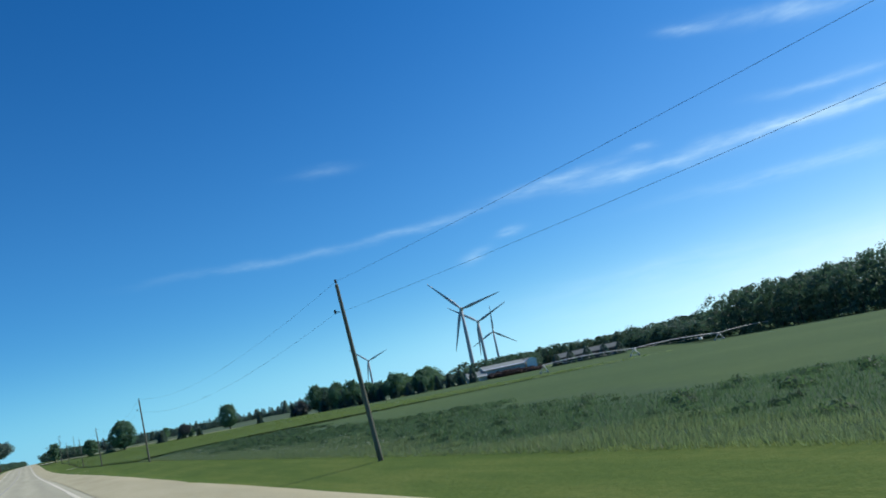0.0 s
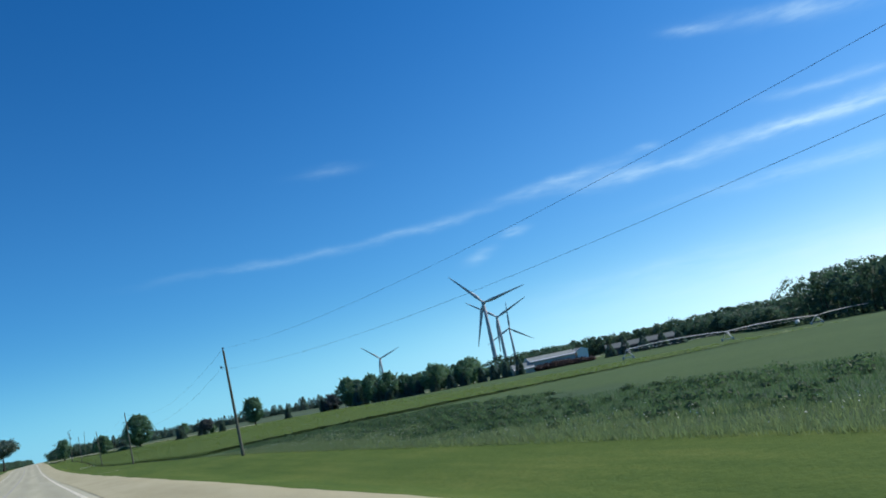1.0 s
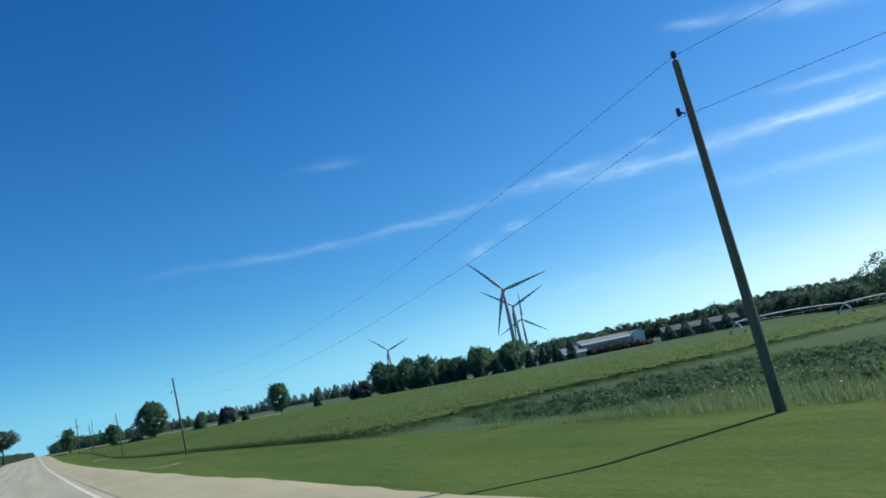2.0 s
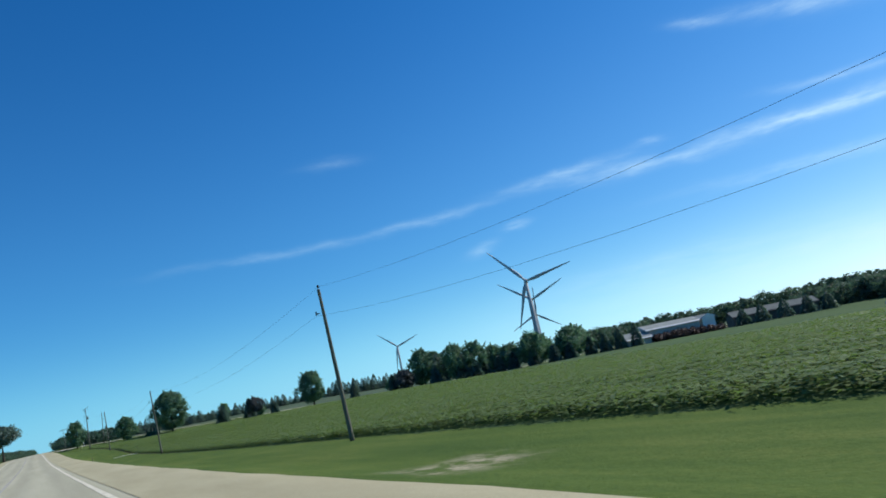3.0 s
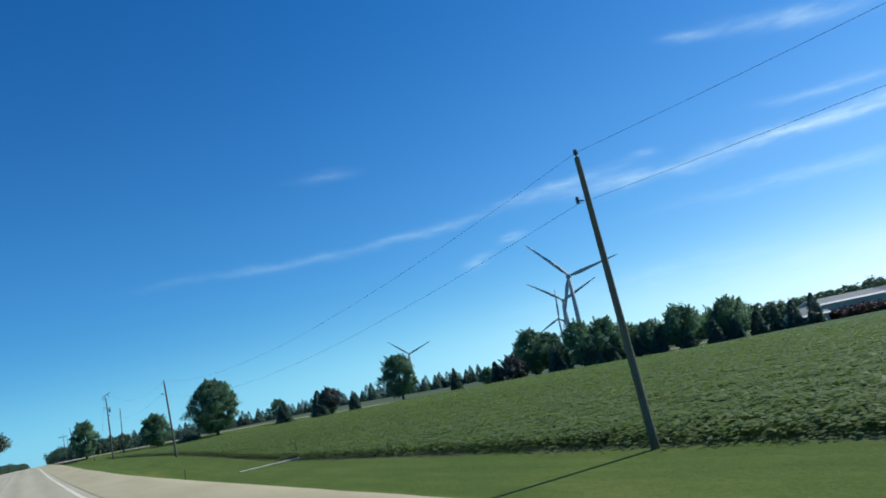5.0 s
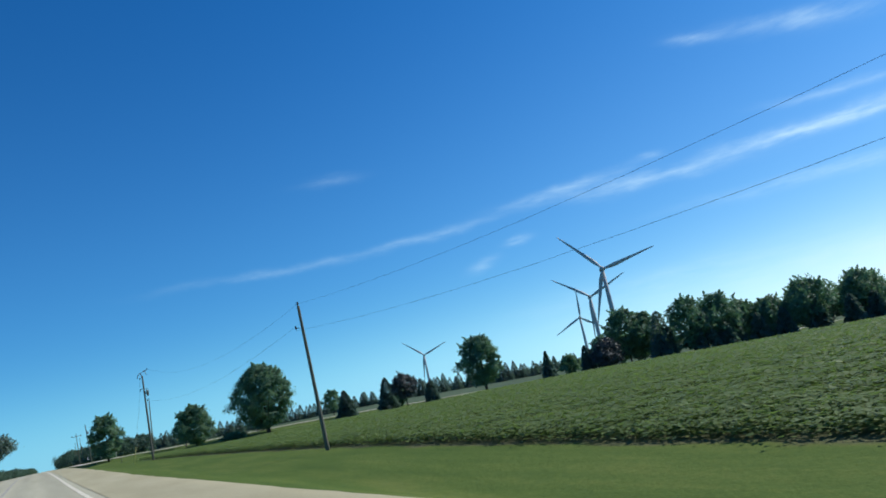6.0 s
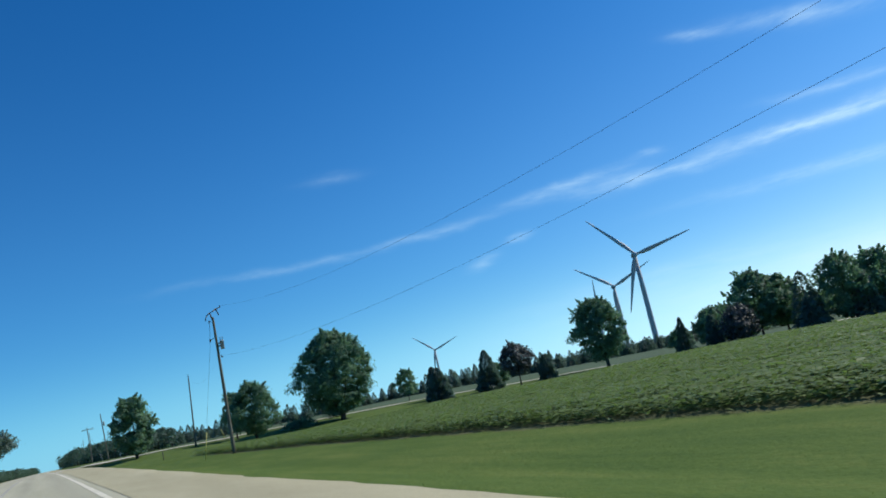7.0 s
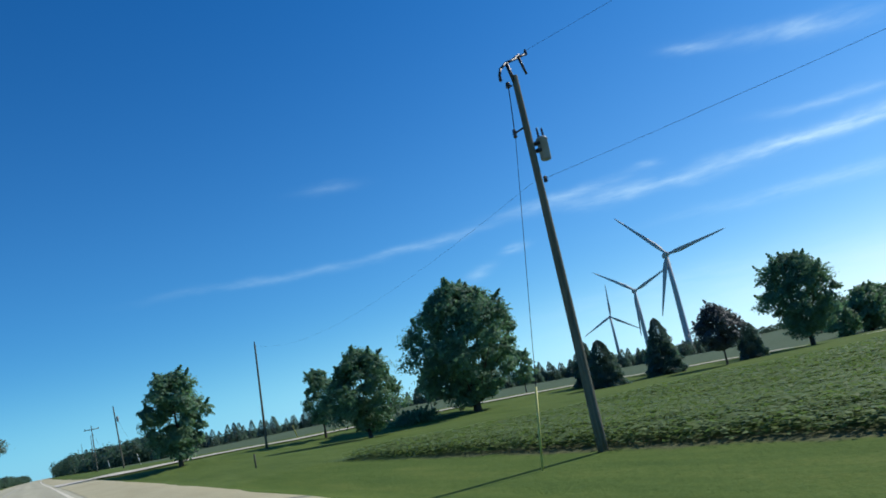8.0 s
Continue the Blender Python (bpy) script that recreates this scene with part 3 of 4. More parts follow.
def conifer_quads(rng, height, width, base, count, leaf, pinch=1.0):
    h = rng.uniform(0, 1, count) ** 1.25
    a = rng.uniform(0, 2 * math.pi, count)
    tier = 1 - 0.22 * (0.5 + 0.5 * np.sin(h * height * 6.0 + 1.5 * np.sin(a * 3) + a))
    lob = 1 + 0.12 * np.sin(a * 5 + h * 9)
    rad = 0.5 * width * (1 - h) ** pinch * tier * lob * rng.uniform(0.35, 1.05, count) ** 0.5 + 0.06
    z = base + h * (height - base) - 0.12 * rad
    p = np.stack([np.cos(a) * rad, np.sin(a) * rad, z], 1)
    out = np.stack([np.cos(a), np.sin(a), np.full(count, -0.35)], 1)
    side = np.stack([-np.sin(a), np.cos(a), np.zeros(count)], 1)
    up = np.cross(out, side)
    side = side * rng.uniform(0.5, 1, (count, 1)) + up * rng.normal(0, 0.6, (count, 1))
    s = leaf * rng.uniform(0.6, 1.3, (count, 1)) * (0.55 + 0.6 * (1 - h[:, None]))
    l, w = out * s, side * s * 0.32
    q = np.stack([p - l * 0.5, p + w, p + l * 0.75, p - w], 1)
    tip = np.array([0, 0, height])
    up_q = []
    for i in range(14):
        c = tip - np.array([0, 0, i * height * 0.012])
        e = rng.normal(0, 1, 3) * np.array([1, 1, 0.2]) * (0.03 + 0.02 * i)
        up_q.append([c, c + e, c + np.array([0, 0, height * 0.03]), c - e])
    return np.concatenate([q, np.array(up_q)])


def conifer(name, label, at, height, width, seed, count=4200, leaf=0.5, base=0.15, pinch=0.85, category="conifer", group="", material=NEEDLES):
    rng = np.random.RandomState(seed)
    x, y = at
    t = thing(name, label, category, (x, y, float(ground_z(x, y)) - 0.05), rng.uniform(0, 360), group)
    bm = bmesh.new()
    tube(bm, (0, 0, -0.2), (0, 0, height * 0.9), height * 0.022, height * 0.004, 7)
    part("trunk", bm, BARK, t)
    cards("crown", conifer_quads(rng, height, width, base, count, leaf, pinch), material, t)
    return t


# single trees on the lawn before the side road
broadleaf("lawn_tree", "dark green broadleaf tree on the lawn by the side road", "tree", (11.0, 366.3), 7.9, 5.7, 1.0, 211, LEAF, 44, 640, 0.17, 0.45, 0.9, 0.16, "lawn trees")
broadleaf("lawn_tree", "round-crowned green maple on the lawn casting a long shadow", "tree", (23.6, 356.3), 7.1, 6.0, 0.8, 12, LEAF_YOUNG, 46, 600, 0.16, 0.38, 1.0, 0.15, "lawn trees")
broadleaf("lawn_tree", "slim young broadleaf tree behind the maple", "tree", (23.6, 366.6), 6.3, 3.4, 1.2, 13, LEAF, 26, 420, 0.15, 0.45, 1.0, 0.1, "lawn trees")
broadleaf("lawn_tree", "large spreading maple with ragged dark green crown", "tree", (37.2, 362.4), 12.6, 11.6, 1.0, 114, LEAF, 96, 760, 0.2, 0.4, 1.0, 0.3, "lawn trees", clump_size=0.13)
broadleaf("hedge_mound", "low clipped dark green shrub mound on the lawn", "shrub", (31.5, 364.4), 0.72, 5.0, 0.0, 15, LEAF, 26, 110, 0.2, 0.3, 1.2, group="shrubs", stems=False)
conifer("spruce", "broad bluish spruce with branches to the ground", (52.1, 361.2), 4.9, 4.3, 16, 13000, 0.25, pinch=0.55, group="lawn conifers")
conifer("spruce", "broad spruce standing behind another spruce", (53.8, 366.0), 5.0, 3.4, 17, 9000, 0.25, pinch=0.55, group="lawn conifers")
conifer("spruce", "pointed dark spruce beside a purple tree", (60.9, 361.6), 6.2, 4.5, 18, 14000, 0.25, pinch=0.62, group="lawn conifers")
broadleaf("shrub", "round dark shrub beside a pointed spruce", "shrub", (65.5, 366.5), 4.0, 3.6, 0.2, 19, LEAF, 30, 110, 0.3, 0.4, 1.1, group="shrubs")
broadleaf("purple_tree", "round purple-leaved tree with a slender trunk", "tree", (60.9, 353.2), 6.1, 5.0, 1.7, 20, LEAF_PURPLE, 48, 360, 0.16, 0.45, 1.1, 0.1, "lawn trees")
conifer("evergreen_shrub", "upright rounded dark evergreen shrub on the lawn", (67.2, 355.1), 3.8, 2.9, 21, 5000, 0.3, pinch=0.38, category="shrub", group="shrubs")
broadleaf("lawn_tree", "round dense dark green maple beside the field", "tree", (81.2, 358.1), 11.6, 9.0, 1.4, 22, LEAF, 74, 640, 0.2, 0.42, 1.1, 0.24, "lawn trees", clump_size=0.15)
conifer("spruce", "small pointed spruce at the field edge", (93.6, 353.0), 5.6, 3.2, 23, 3600, 0.42, pinch=0.85, group="lawn conifers")
broadleaf("shrub", "rounded green shrub by the side road", "shrub", (119.0, 379.0), 4.7, 5.4, 0.2, 24, LEAF_YOUNG, 34, 200, 0.28, 0.4, 1.0, group="shrubs")
broadleaf("young_tree", "light green young tree across the side road", "tree", (57.6, 384.0), 5.9, 4.4, 1.2, 26, LEAF_YOUNG, 30, 200, 0.2, 0.4, 1.0, 0.07, "lawn trees")
broadleaf("young_tree", "thin young tree behind the side road", "tree", (43.5, 384.0), 4.6, 2.6, 1.2, 25, LEAF_YOUNG, 22, 70, 0.28, 0.45, 1.0, 0.06, "lawn trees")

# farmstead: broadleaf trees, purple shrub and conifers along the field's end
for x, y, h, w, b, sd, mat, lab in (
        (134.0, 384.0, 8.2, 8.0, 0.6, 91, LEAF, "dark broadleaf tree across the side road"),
        (142.5, 387.0, 8.6, 8.0, 0.6, 92, LEAF, "dark broadleaf tree across the side road"),
        (152.0, 389.0, 8.4, 8.5, 0.6, 93, LEAF, "dark broadleaf tree across the side road"),
        (125.2, 363.5, 13.4, 10.5, 1.8, 31, LEAF, "tall open-crowned tree in the farmyard"),
        (130.5, 348.2, 12.6, 10.5, 0.5, 32, LEAF, "dense dark farmyard tree at the field edge"),
        (137.2, 346.0, 12.4, 11.0, 0.5, 33, LEAF, "dense dark farmyard tree at the field edge"),
        (129.0, 360.5, 11.7, 8.0, 1.6, 34, LEAF, "tall farmyard tree behind the others"),
        (144.5, 346.0, 10.0, 10.5, 0.4, 35, LEAF_YOUNG, "rounded farmyard tree at the field edge"),
        (154.5, 334.3, 11.8, 12.0, 0.5, 36, LEAF, "broad dark farmyard tree at the field edge"),
        (166.5, 329.5, 11.4, 12.0, 0.5, 37, LEAF, "broad dark farmyard tree at the field edge"),
        (148.5, 341.0, 9.2, 10.0, 0.3, 38, LEAF, "low dark farmyard tree at the field edge"),
        (161.0, 341.0, 11.2, 11.5, 1.4, 39, LEAF, "broad farmyard tree behind the others"),
        (172.5, 334.0, 11.8, 12.0, 1.2, 40, LEAF, "broad farmyard tree behind the others")):
    broadleaf("farmyard_tree", lab, "tree", (x, y), h, w, b, sd, mat, 50, 260, 0.36, 0.42, 1.0, 0.2, "farmyard trees", clump_size=0.17)
broadleaf("purple_shrub", "large purple-leaved shrub at the field edge", "shrub", (116.0, 360.5), 6.6, 7.4, 0.2, 41, LEAF_PURPLE, 60, 160, 0.3, 0.35, 1.1, group="shrubs")
for x, y, h, w, sd in ((113.0, 364.5, 6.0, 3.2, 51), (131.0, 344.5, 8.6, 5.6, 52), (139.0, 343.5, 6.4, 4.4, 53), (146.5, 336.0, 6.2, 4.4, 54), (152.0, 331.5, 6.8, 4.6, 55),
                       (126.6, 353.4, 10.6, 7.4, 81), (123.5, 351.0, 5.6, 4.8, 82), (135.0, 342.5, 5.6, 4.8, 83), (143.0, 340.0, 6.0, 4.8, 84), (157.5, 327.0, 6.2, 4.8, 85), (163.0, 325.0, 6.0, 4.8, 86), (171.5, 324.5, 6.6, 4.6, 56), (177.0, 323.0, 6.8, 4.6, 57), (182.5, 321.5, 7.4, 4.8, 58), (188.0, 319.0, 8.4, 4.6, 59),
                       (230.0, 307.5, 6.0, 6.2, 60), (235.5, 303.5, 6.6, 6.4, 61), (242.5, 299.0, 6.8, 6.6, 62), (249.5, 294.5, 6.6, 6.4, 63), (256.0, 290.5, 6.2, 6.4, 64)):
    conifer("arborvitae", "dense dark evergreen beside the farm buildings", (x, y), h, w, sd, 2000, 0.7, pinch=0.55, group="farmyard conifers")
for x, y, h, w, sd in ((199.2, 320.1, 2.4, 5.6, 70), (202.2, 318.9, 2.6, 5.8, 71), (205.4, 317.7, 2.8, 5.8, 72), (208.6, 316.5, 2.7, 5.8, 73), (211.8, 315.2, 2.6, 5.8, 74), (215.0, 314.0, 2.4, 5.6, 75), (218.2, 312.7, 2.2, 5.4, 76), (221.4, 311.5, 1.9, 5.2, 77)):
    broadleaf("barberry_bush", "dark red bush in the hedge before the barn", "bush", (x, y), h, w, 0.0, sd, LEAF_RED, 30, 120, 0.28, 0.4, 1.1, group="hedge before the barn", stems=False)

# windbreak of conifers far behind the side road: three shapes, many copies
rngw = np.random.RandomState(7)
pattern = [conifer("windbreak_conifer", "dark conifer in a long windbreak row", (40 + 6 * i, 640), 9.5, 7.8, 80 + i, 1500, 0.7, pinch=0.78, group="windbreak") for i in range(3)]
k = 0
for x in np.arange(22, 420, 2.4):
    xx, yy = float(x + rngw.uniform(-1.2, 1.2)), float(640 + rngw.uniform(-6, 6))
    m = pose(xx, yy, float(ground_z(xx, yy)) - 0.2, 0, 0, rngw.uniform(0, 360))
    s = rngw.uniform(0.78, 1.06) * (1.12 if xx > 190 else 0.85)
    copy_thing(pattern[k % 3], m @ Matrix.Diagonal((s, s, s * rngw.uniform(0.9, 1.1), 1)))
    k += 1


# ---- woods: joined far masses of crowns ----
def woods(name, label, spots, seed, leaf=1.1, per=420, material=LEAF_WOODS):
    rng = np.random.RandomState(seed)
    out = []
    stems = bmesh.new()
    for x, y, h, w in spots:
        q, tips = crown_quads(rng, h, w, 0.0, 14, per // 14, leaf, 0.5, 1.0, clump_size=0.24, solid=True)
        z = float(ground_z(x, y))
        out.append(q + np.array([x, y, z]))
        tube(stems, (x, y, z - 0.3), (x, y, z + h * 0.7), 0.22, 0.08, 5, cap=False)
    t = thing(name, label, "woods", kind="stuff")
    part("trunks", stems, BARK, t)
    cards("canopy", np.concatenate(out), material, t)
    return t


def along(points, step, depth, rows, h0, h1, seed, w=8.0):
    """Tree spots along a line of points, several rows deep to the right of it."""
    rng = np.random.RandomState(seed)
    spots = []
    for (ax, ay), (bx, by) in zip(points, points[1:]):
        length = math.hypot(bx - ax, by - ay)
        for i in range(max(1, int(length / step))):
            q = (i + rng.uniform(0.2, 0.8)) * step / length
            for r in range(rows):
                px = ax + (bx - ax) * q + (by - ay) / length * r * depth + rng.uniform(-2, 2)
                py = ay + (by - ay) * q - (bx - ax) / length * r * depth + rng.uniform(-2, 2)
                spots.append((px, py, rng.uniform(h0, h1) * (1 + 0.05 * r), w * rng.uniform(0.8, 1.25)))
    return spots


woods("near_woods", "dense dark broadleaf wood at the field's far side", along(((190, -40), (200, 40), (222, 130), (264, 239)), 5.5, 7, 4, 15.0, 18.5, 101, 9.5) + along(((269, 248), (318, 356)), 5, 6, 3, 7.6, 9.6, 104, 8.5), 102, 0.6, 900)
woods("far_woods", "low distant line of broadleaf woods beyond the barns", along(((338, 531), (395, 470), (430, 400), (440, 320), (400, 240), (330, 236)), 6.5, 9, 4, 9.8, 12.3, 103, 11), 103, 0.95, 560)
woods("yard_woods", "dark broadleaf trees behind the farm across the side road", along(((205, 450), (240, 430), (290, 440), (330, 480)), 7, 8, 2, 9, 12, 115, 9), 116, 0.8, 480)
woods("roadside_woods", "dark trees along the road beyond the side road", along(((19, 470), (17, 540), (18, 610)), 3.5, 5, 3, 3.7, 5.2, 105, 6) + along(((15.5, 615), (15.5, 700), (16.5, 790), (21, 930), (36, 1300)), 5, 6, 3, 5.2, 7.4, 117, 7.5), 106, 0.5, 420)
woods("horizon_woods", "hazy tree line on the horizon", along(((60, 1300), (500, 1600), (1300, 1500), (2000, 900), (2000, 200)), 18, 14, 2, 10, 14, 107, 22), 108, 2.6, 180)
woods("opposite_woods", "dark trees beside the far road on the other side", along(((-24, 560), (-22, 640), (-14, 800), (-2, 1100)), 5, -7, 3, 4, 6.5, 109, 6), 110, 0.5, 340)
broadleaf("roadside_tree", "tall open-topped tree with a bare trunk beside the far road", "tree", (-14.5, 590.0), 18.0, 17.0, 9.0, 111, NEEDLES, 70, 180, 0.5, 0.6, 1.3, 0.6, "", clump_size=0.17)
broadleaf("roadside_tree", "lower dark tree beside the tall roadside tree", "tree", (-21.5, 597.0), 14.0, 15.0, 5.0, 118, NEEDLES, 60, 160, 0.5, 0.6, 1.3, 0.4)
broadleaf("roadside_shrub", "dark shrub under the tall roadside tree", "shrub", (-21.0, 588.0), 8.0, 9.0, 0.3, 112, LEAF, 24, 110, 0.55, 0.5, 1.1)


# ---- utility poles and wires ----
def wire(name, a, b, sag, radius, parent=None, label="", material=WIRE):
    a, b = Vector(a), Vector(b)
    cu = bpy.data.curves.new(name, "CURVE")
    cu.dimensions, cu.bevel_depth, cu.bevel_resolution = "3D", radius, 1
    sp = cu.splines.new("POLY")
    n = 17
    sp.points.add(n - 1)
    for i in range(n):
        q = i / (n - 1)
        p = a.lerp(b, q) - Vector((0, 0, sag * 4 * q * (1 - q)))
        sp.points[i].co = (*p, 1)
    cu.materials.append(material)
    ob = new(name, cu)
    if parent is not None:
        ob.parent = parent
    if label:
        tagged(ob, label)
    return ob


def insulator(bm, at, r=0.06, h=0.2):
    lathe(bm, ((r * 0.5, 0), (r, 0.15 * h), (r * 0.55, 0.3 * h), (r, 0.45 * h), (r * 0.55, 0.6 * h), (r * 0.9, 0.75 * h), (r * 0.4, h)), 10, at)


def pole_body(height, radius=0.15):
    bm = bmesh.new()
    rng = np.random.RandomState(int(height * 100))
    prof = []
    for i in range(9):
        q = i / 8
        prof.append((radius * (1.15 - 0.45 * q) * (1 + 0.015 * rng.normal()), -0.4 + q * (height + 0.4)))
    prof.append((radius * 0.62, height + 0.03))
    lathe(bm, prof, 14)
    return bm


def simple_pole(at, height, lean=(0, 0)):
    x, y = at
    t = thing("utility_pole", "weathered wooden utility pole at the field edge", "utility pole", (x, y, float(ground_z(x, y))), 0, "utility poles along the road")
    t.matrix_basis = t.matrix_basis @ pose(0, 0, 0, lean[0], lean[1], 0)
    part("post", pole_body(height, 0.086), POLE_WOOD, t)
    bm = bmesh.new()
    tube(bm, (0, 0, height - 0.25), (0, 0, height + 0.1), 0.018, 0.018, 8)
    part("top_pin", bm, DARK_STEEL, t)
    bm = bmesh.new()
    insulator(bm, (0, 0, height + 0.08), 0.06, 0.13)
    part("top_insulator", bm, PORCELAIN, t)
    bm = bmesh.new()
    tube(bm, (-0.14, 0, height - 0.95), (-0.3, 0, height - 0.93), 0.018, 0.018, 8)
    insulator(bm, (-0.3, 0, height - 1.0), 0.05, 0.15)
    part("side_insulator", bm, PORCELAIN, t)
    return t


POLES = ((10.7, -88.5, 6.2, 0.0, 0.0), (10.6, -31.3, 6.4, 0.0, 0.0), (10.57, 25.74, 6.28, -1.0, -3.4), (10.6, 83.2, 6.15, -0.7, -1.7), (10.75, 140.5, 6.1, -1.8, -2.1), (11.4, 197.9, 6.4, 1.3, -3.0), (11.0, 254.9, 6.35, -1.7, -1.3))
tops = []
for px, py, ph, lx, ly in POLES:
    simple_pole((px, py), ph, (lx, ly))
    tops.append((px + ph * math.sin(radians(ly)), py - ph * math.sin(radians(lx)), float(ground_z(px, py)) + ph))


def bracket_pole(at, height):
    """Taller pole with a curved top bracket, fuse cutout, transformer and a guy wire."""
    x, y = at
    t = thing("transformer_pole", "tall wooden utility pole carrying a grey transformer and guy wire", "utility pole", (x, y, float(ground_z(x, y))), 0, "utility poles along the road")
    part("post", pole_body(height, 0.112), POLE_WOOD, t)
    bm = bmesh.new()
    arc = [Vector((-0.5, -0.08, height - 0.04)), Vector((-0.42, -0.07, height + 0.16)), Vector((-0.2, -0.03, height + 0.34)), Vector((0.22, 0.04, height + 0.52)), Vector((0.6, 0.1, height + 0.7))]
    for a, b in zip(arc, arc[1:]):
        tube(bm, a, b, 0.035, 0.035, 7)
    tube(bm, (-0.02, 0, height - 0.2), (-0.17, -0.02, height + 0.36), 0.05, 0.045, 7)
    tube(bm, (0.0, 0.0, height + 0.42), (0.34, 0.06, height + 0.64), 0.03, 0.03, 7)
    part("top_bracket", bm, DARK_STEEL, t)
    for nm, at2, r, h, tilt in (("bracket_insulator", (0.6, 0.1, height + 0.66), 0.05, 0.16, 0), ("bracket_insulator", (-0.5, -0.08, height - 0.18), 0.05, 0.16, 0)):
        bm = bmesh.new()
        insulator(bm, at2, r, h)
        part(nm, bm, PORCELAIN, t)
    bm = bmesh.new()
    tube(bm, (0.3, 0.05, height + 0.56), (0.46, 0.08, height + 0.12), 0.04, 0.03, 8)
    part("fuse_cutout", bm, PORCELAIN, t)
    bm = bmesh.new()
    tube(bm, (-0.13, 0, height - 0.25), (-0.26, -0.02, height - 0.22), 0.02, 0.02, 6)
    insulator(bm, (-0.27, -0.02, height - 0.32), 0.07, 0.16)
    part("side_insulator", bm, PORCELAIN, t)
    bm = bmesh.new()
    tube(bm, (-0.12, 0, height - 1.36), (-0.4, -0.04, height - 1.5), 0.025, 0.025, 6)
    insulator(bm, (-0.42, -0.04, height - 1.62), 0.06, 0.22)
    part("lower_side_insulator", bm, PORCELAIN, t)
    can = bmesh.new()
    lathe(can, ((0.11, 0), (0.13, 0.03), (0.13, 0.5), (0.145, 0.51), (0.145, 0.54), (0.1, 0.59), (0.03, 0.61)), 18, (0.33, -0.05, height - 2.2))
    canp = part("transformer", can, CAN_GREY, t, "grey cylindrical transformer can")
    for dx in (-0.08, 0.07):
        bm = bmesh.new()
        insulator(bm, (0.33 + dx, -0.05, height - 1.63), 0.035, 0.26)
        part("bushing", bm, PORCELAIN, canp)
    for dz in (2.0, 1.82):
        bm = bmesh.new()
        box(bm, (0.08, -0.12, height - dz), (0.22, 0.02, height - dz + 0.08), 0.01)
        part("transformer_hanger", bm, DARK_STEEL, t)
    bm = bmesh.new()
    insulator(bm, (0.2, 0.0, height - 2.75), 0.06, 0.16)
    part("wire_clevis", bm, PORCELAIN, t)
    # down lead, then guy strand with its guard
    g0 = float(ground_z(9.4, 312.7)) - float(ground_z(x, y))
    wire("guy_strand", (-0.42, -0.04, height - 1.6), (-1.6, -0.26, g0 + 1.65), 0.0, 0.007, t)
    wire("down_lead", (-0.27, -0.02, height - 0.3), (-0.42, -0.04, height - 1.5), 0.06, 0.012, t)
    bm = bmesh.new()
    tube(bm, (-1.59, -0.26, g0 + 1.7), (-1.94, -0.31, g0 - 0.1), 0.022, 0.026, 10)
    part("guy_guard", bm, GUARD_YELLOW, t, "pale yellow plastic guard at the foot of the guy wire")
    return t


H6 = 9.12
bracket_pole((11.3, 313.1), H6)
Z6 = float(ground_z(11.3, 313.1))


def plain_tall_pole(at, height, lean=0.0, arm=False, can=False, guard=False):
    x, y = at
    t = thing("utility_pole", "tall weathered utility pole beyond the side road" if y > 380 else "tall bare wooden pole on the lawn by the side road", "utility pole", (x, y, float(ground_z(x, y))), 0, "utility poles along the road")
    t.matrix_basis = t.matrix_basis @ pose(0, 0, 0, 0, lean, 0)
    part("post", pole_body(height, 0.1), POLE_WOOD, t)
    bm = bmesh.new()
    insulator(bm, (0, 0, height), 0.07, 0.25)
    part("top_insulator", bm, PORCELAIN, t)
    if arm:
        bm = bmesh.new()
        box(bm, (-1.2, -0.06, height - 0.5), (1.2, 0.06, height - 0.36), 0.01)
        part("crossarm", bm, POLE_WOOD, t)
        for dx in (-1.05, 0.0, 1.05):
            bm = bmesh.new()
            insulator(bm, (dx, 0, height - 0.36), 0.06, 0.22)
            part("arm_insulator", bm, PORCELAIN, t)
    if can:
        bm = bmesh.new()
        lathe(bm, ((0.13, 0), (0.15, 0.04), (0.15, 0.6), (0.06, 0.7)), 14, (0.28, 0, height - 1.9))
        part("transformer", bm, CAN_GREY, t)
    if guard:
        bm = bmesh.new()
        tube(bm, (1.78, -0.44, 1.4), (2.0, -0.5, -0.1), 0.03, 0.03, 8)
        part("guy_guard", bm, TRIM_WHITE, t)
        wire("guy_strand", (0.1, 0, height - 1.2), (1.78, -0.44, 1.4), 0, 0.008, t)
    return t


plain_tall_pole((18.2, 366.7), 9.1, 2.2)
plain_tall_pole((10.9, 409.0), 7.9, -3.0, False, True, True)
plain_tall_pole((10.4, 446.0), 7.6, -1.5, True, False, True)
plain_tall_pole((13.6, 500.0), 8.0)
plain_tall_pole((14.4, 552.0), 8.0)
plain_tall_pole((16.6, 612.0), 8.0)
# spans between the poles
for i, ((ax, ay, az), (bx, by, bz)) in enumerate(zip(tops, tops[1:])):
    sag = (0.55, 0.55, 1.15, 1.6, 1.0, 1.35)[i]
    tagged(wire("overhead_wire", (ax, ay, az + 0.12), (bx, by, bz + 0.12), sag, 0.0036), "thin dark overhead power wire between poles", "wire", "overhead wires")
    tagged(wire("neutral_wire", (ax - 0.3, ay, az - 1.05), (bx - 0.3, by, bz - 1.05), sag, 0.0036), "thin dark neutral wire between poles", "wire", "overhead wires")
ax, ay, az = tops[-1]
tagged(wire("overhead_wire", (ax, ay, az + 0.12), (11.9, 313.2, Z6 + H6 + 0.78), 1.45, 0.0036), "thin dark overhead power wire between poles", "wire", "overhead wires")
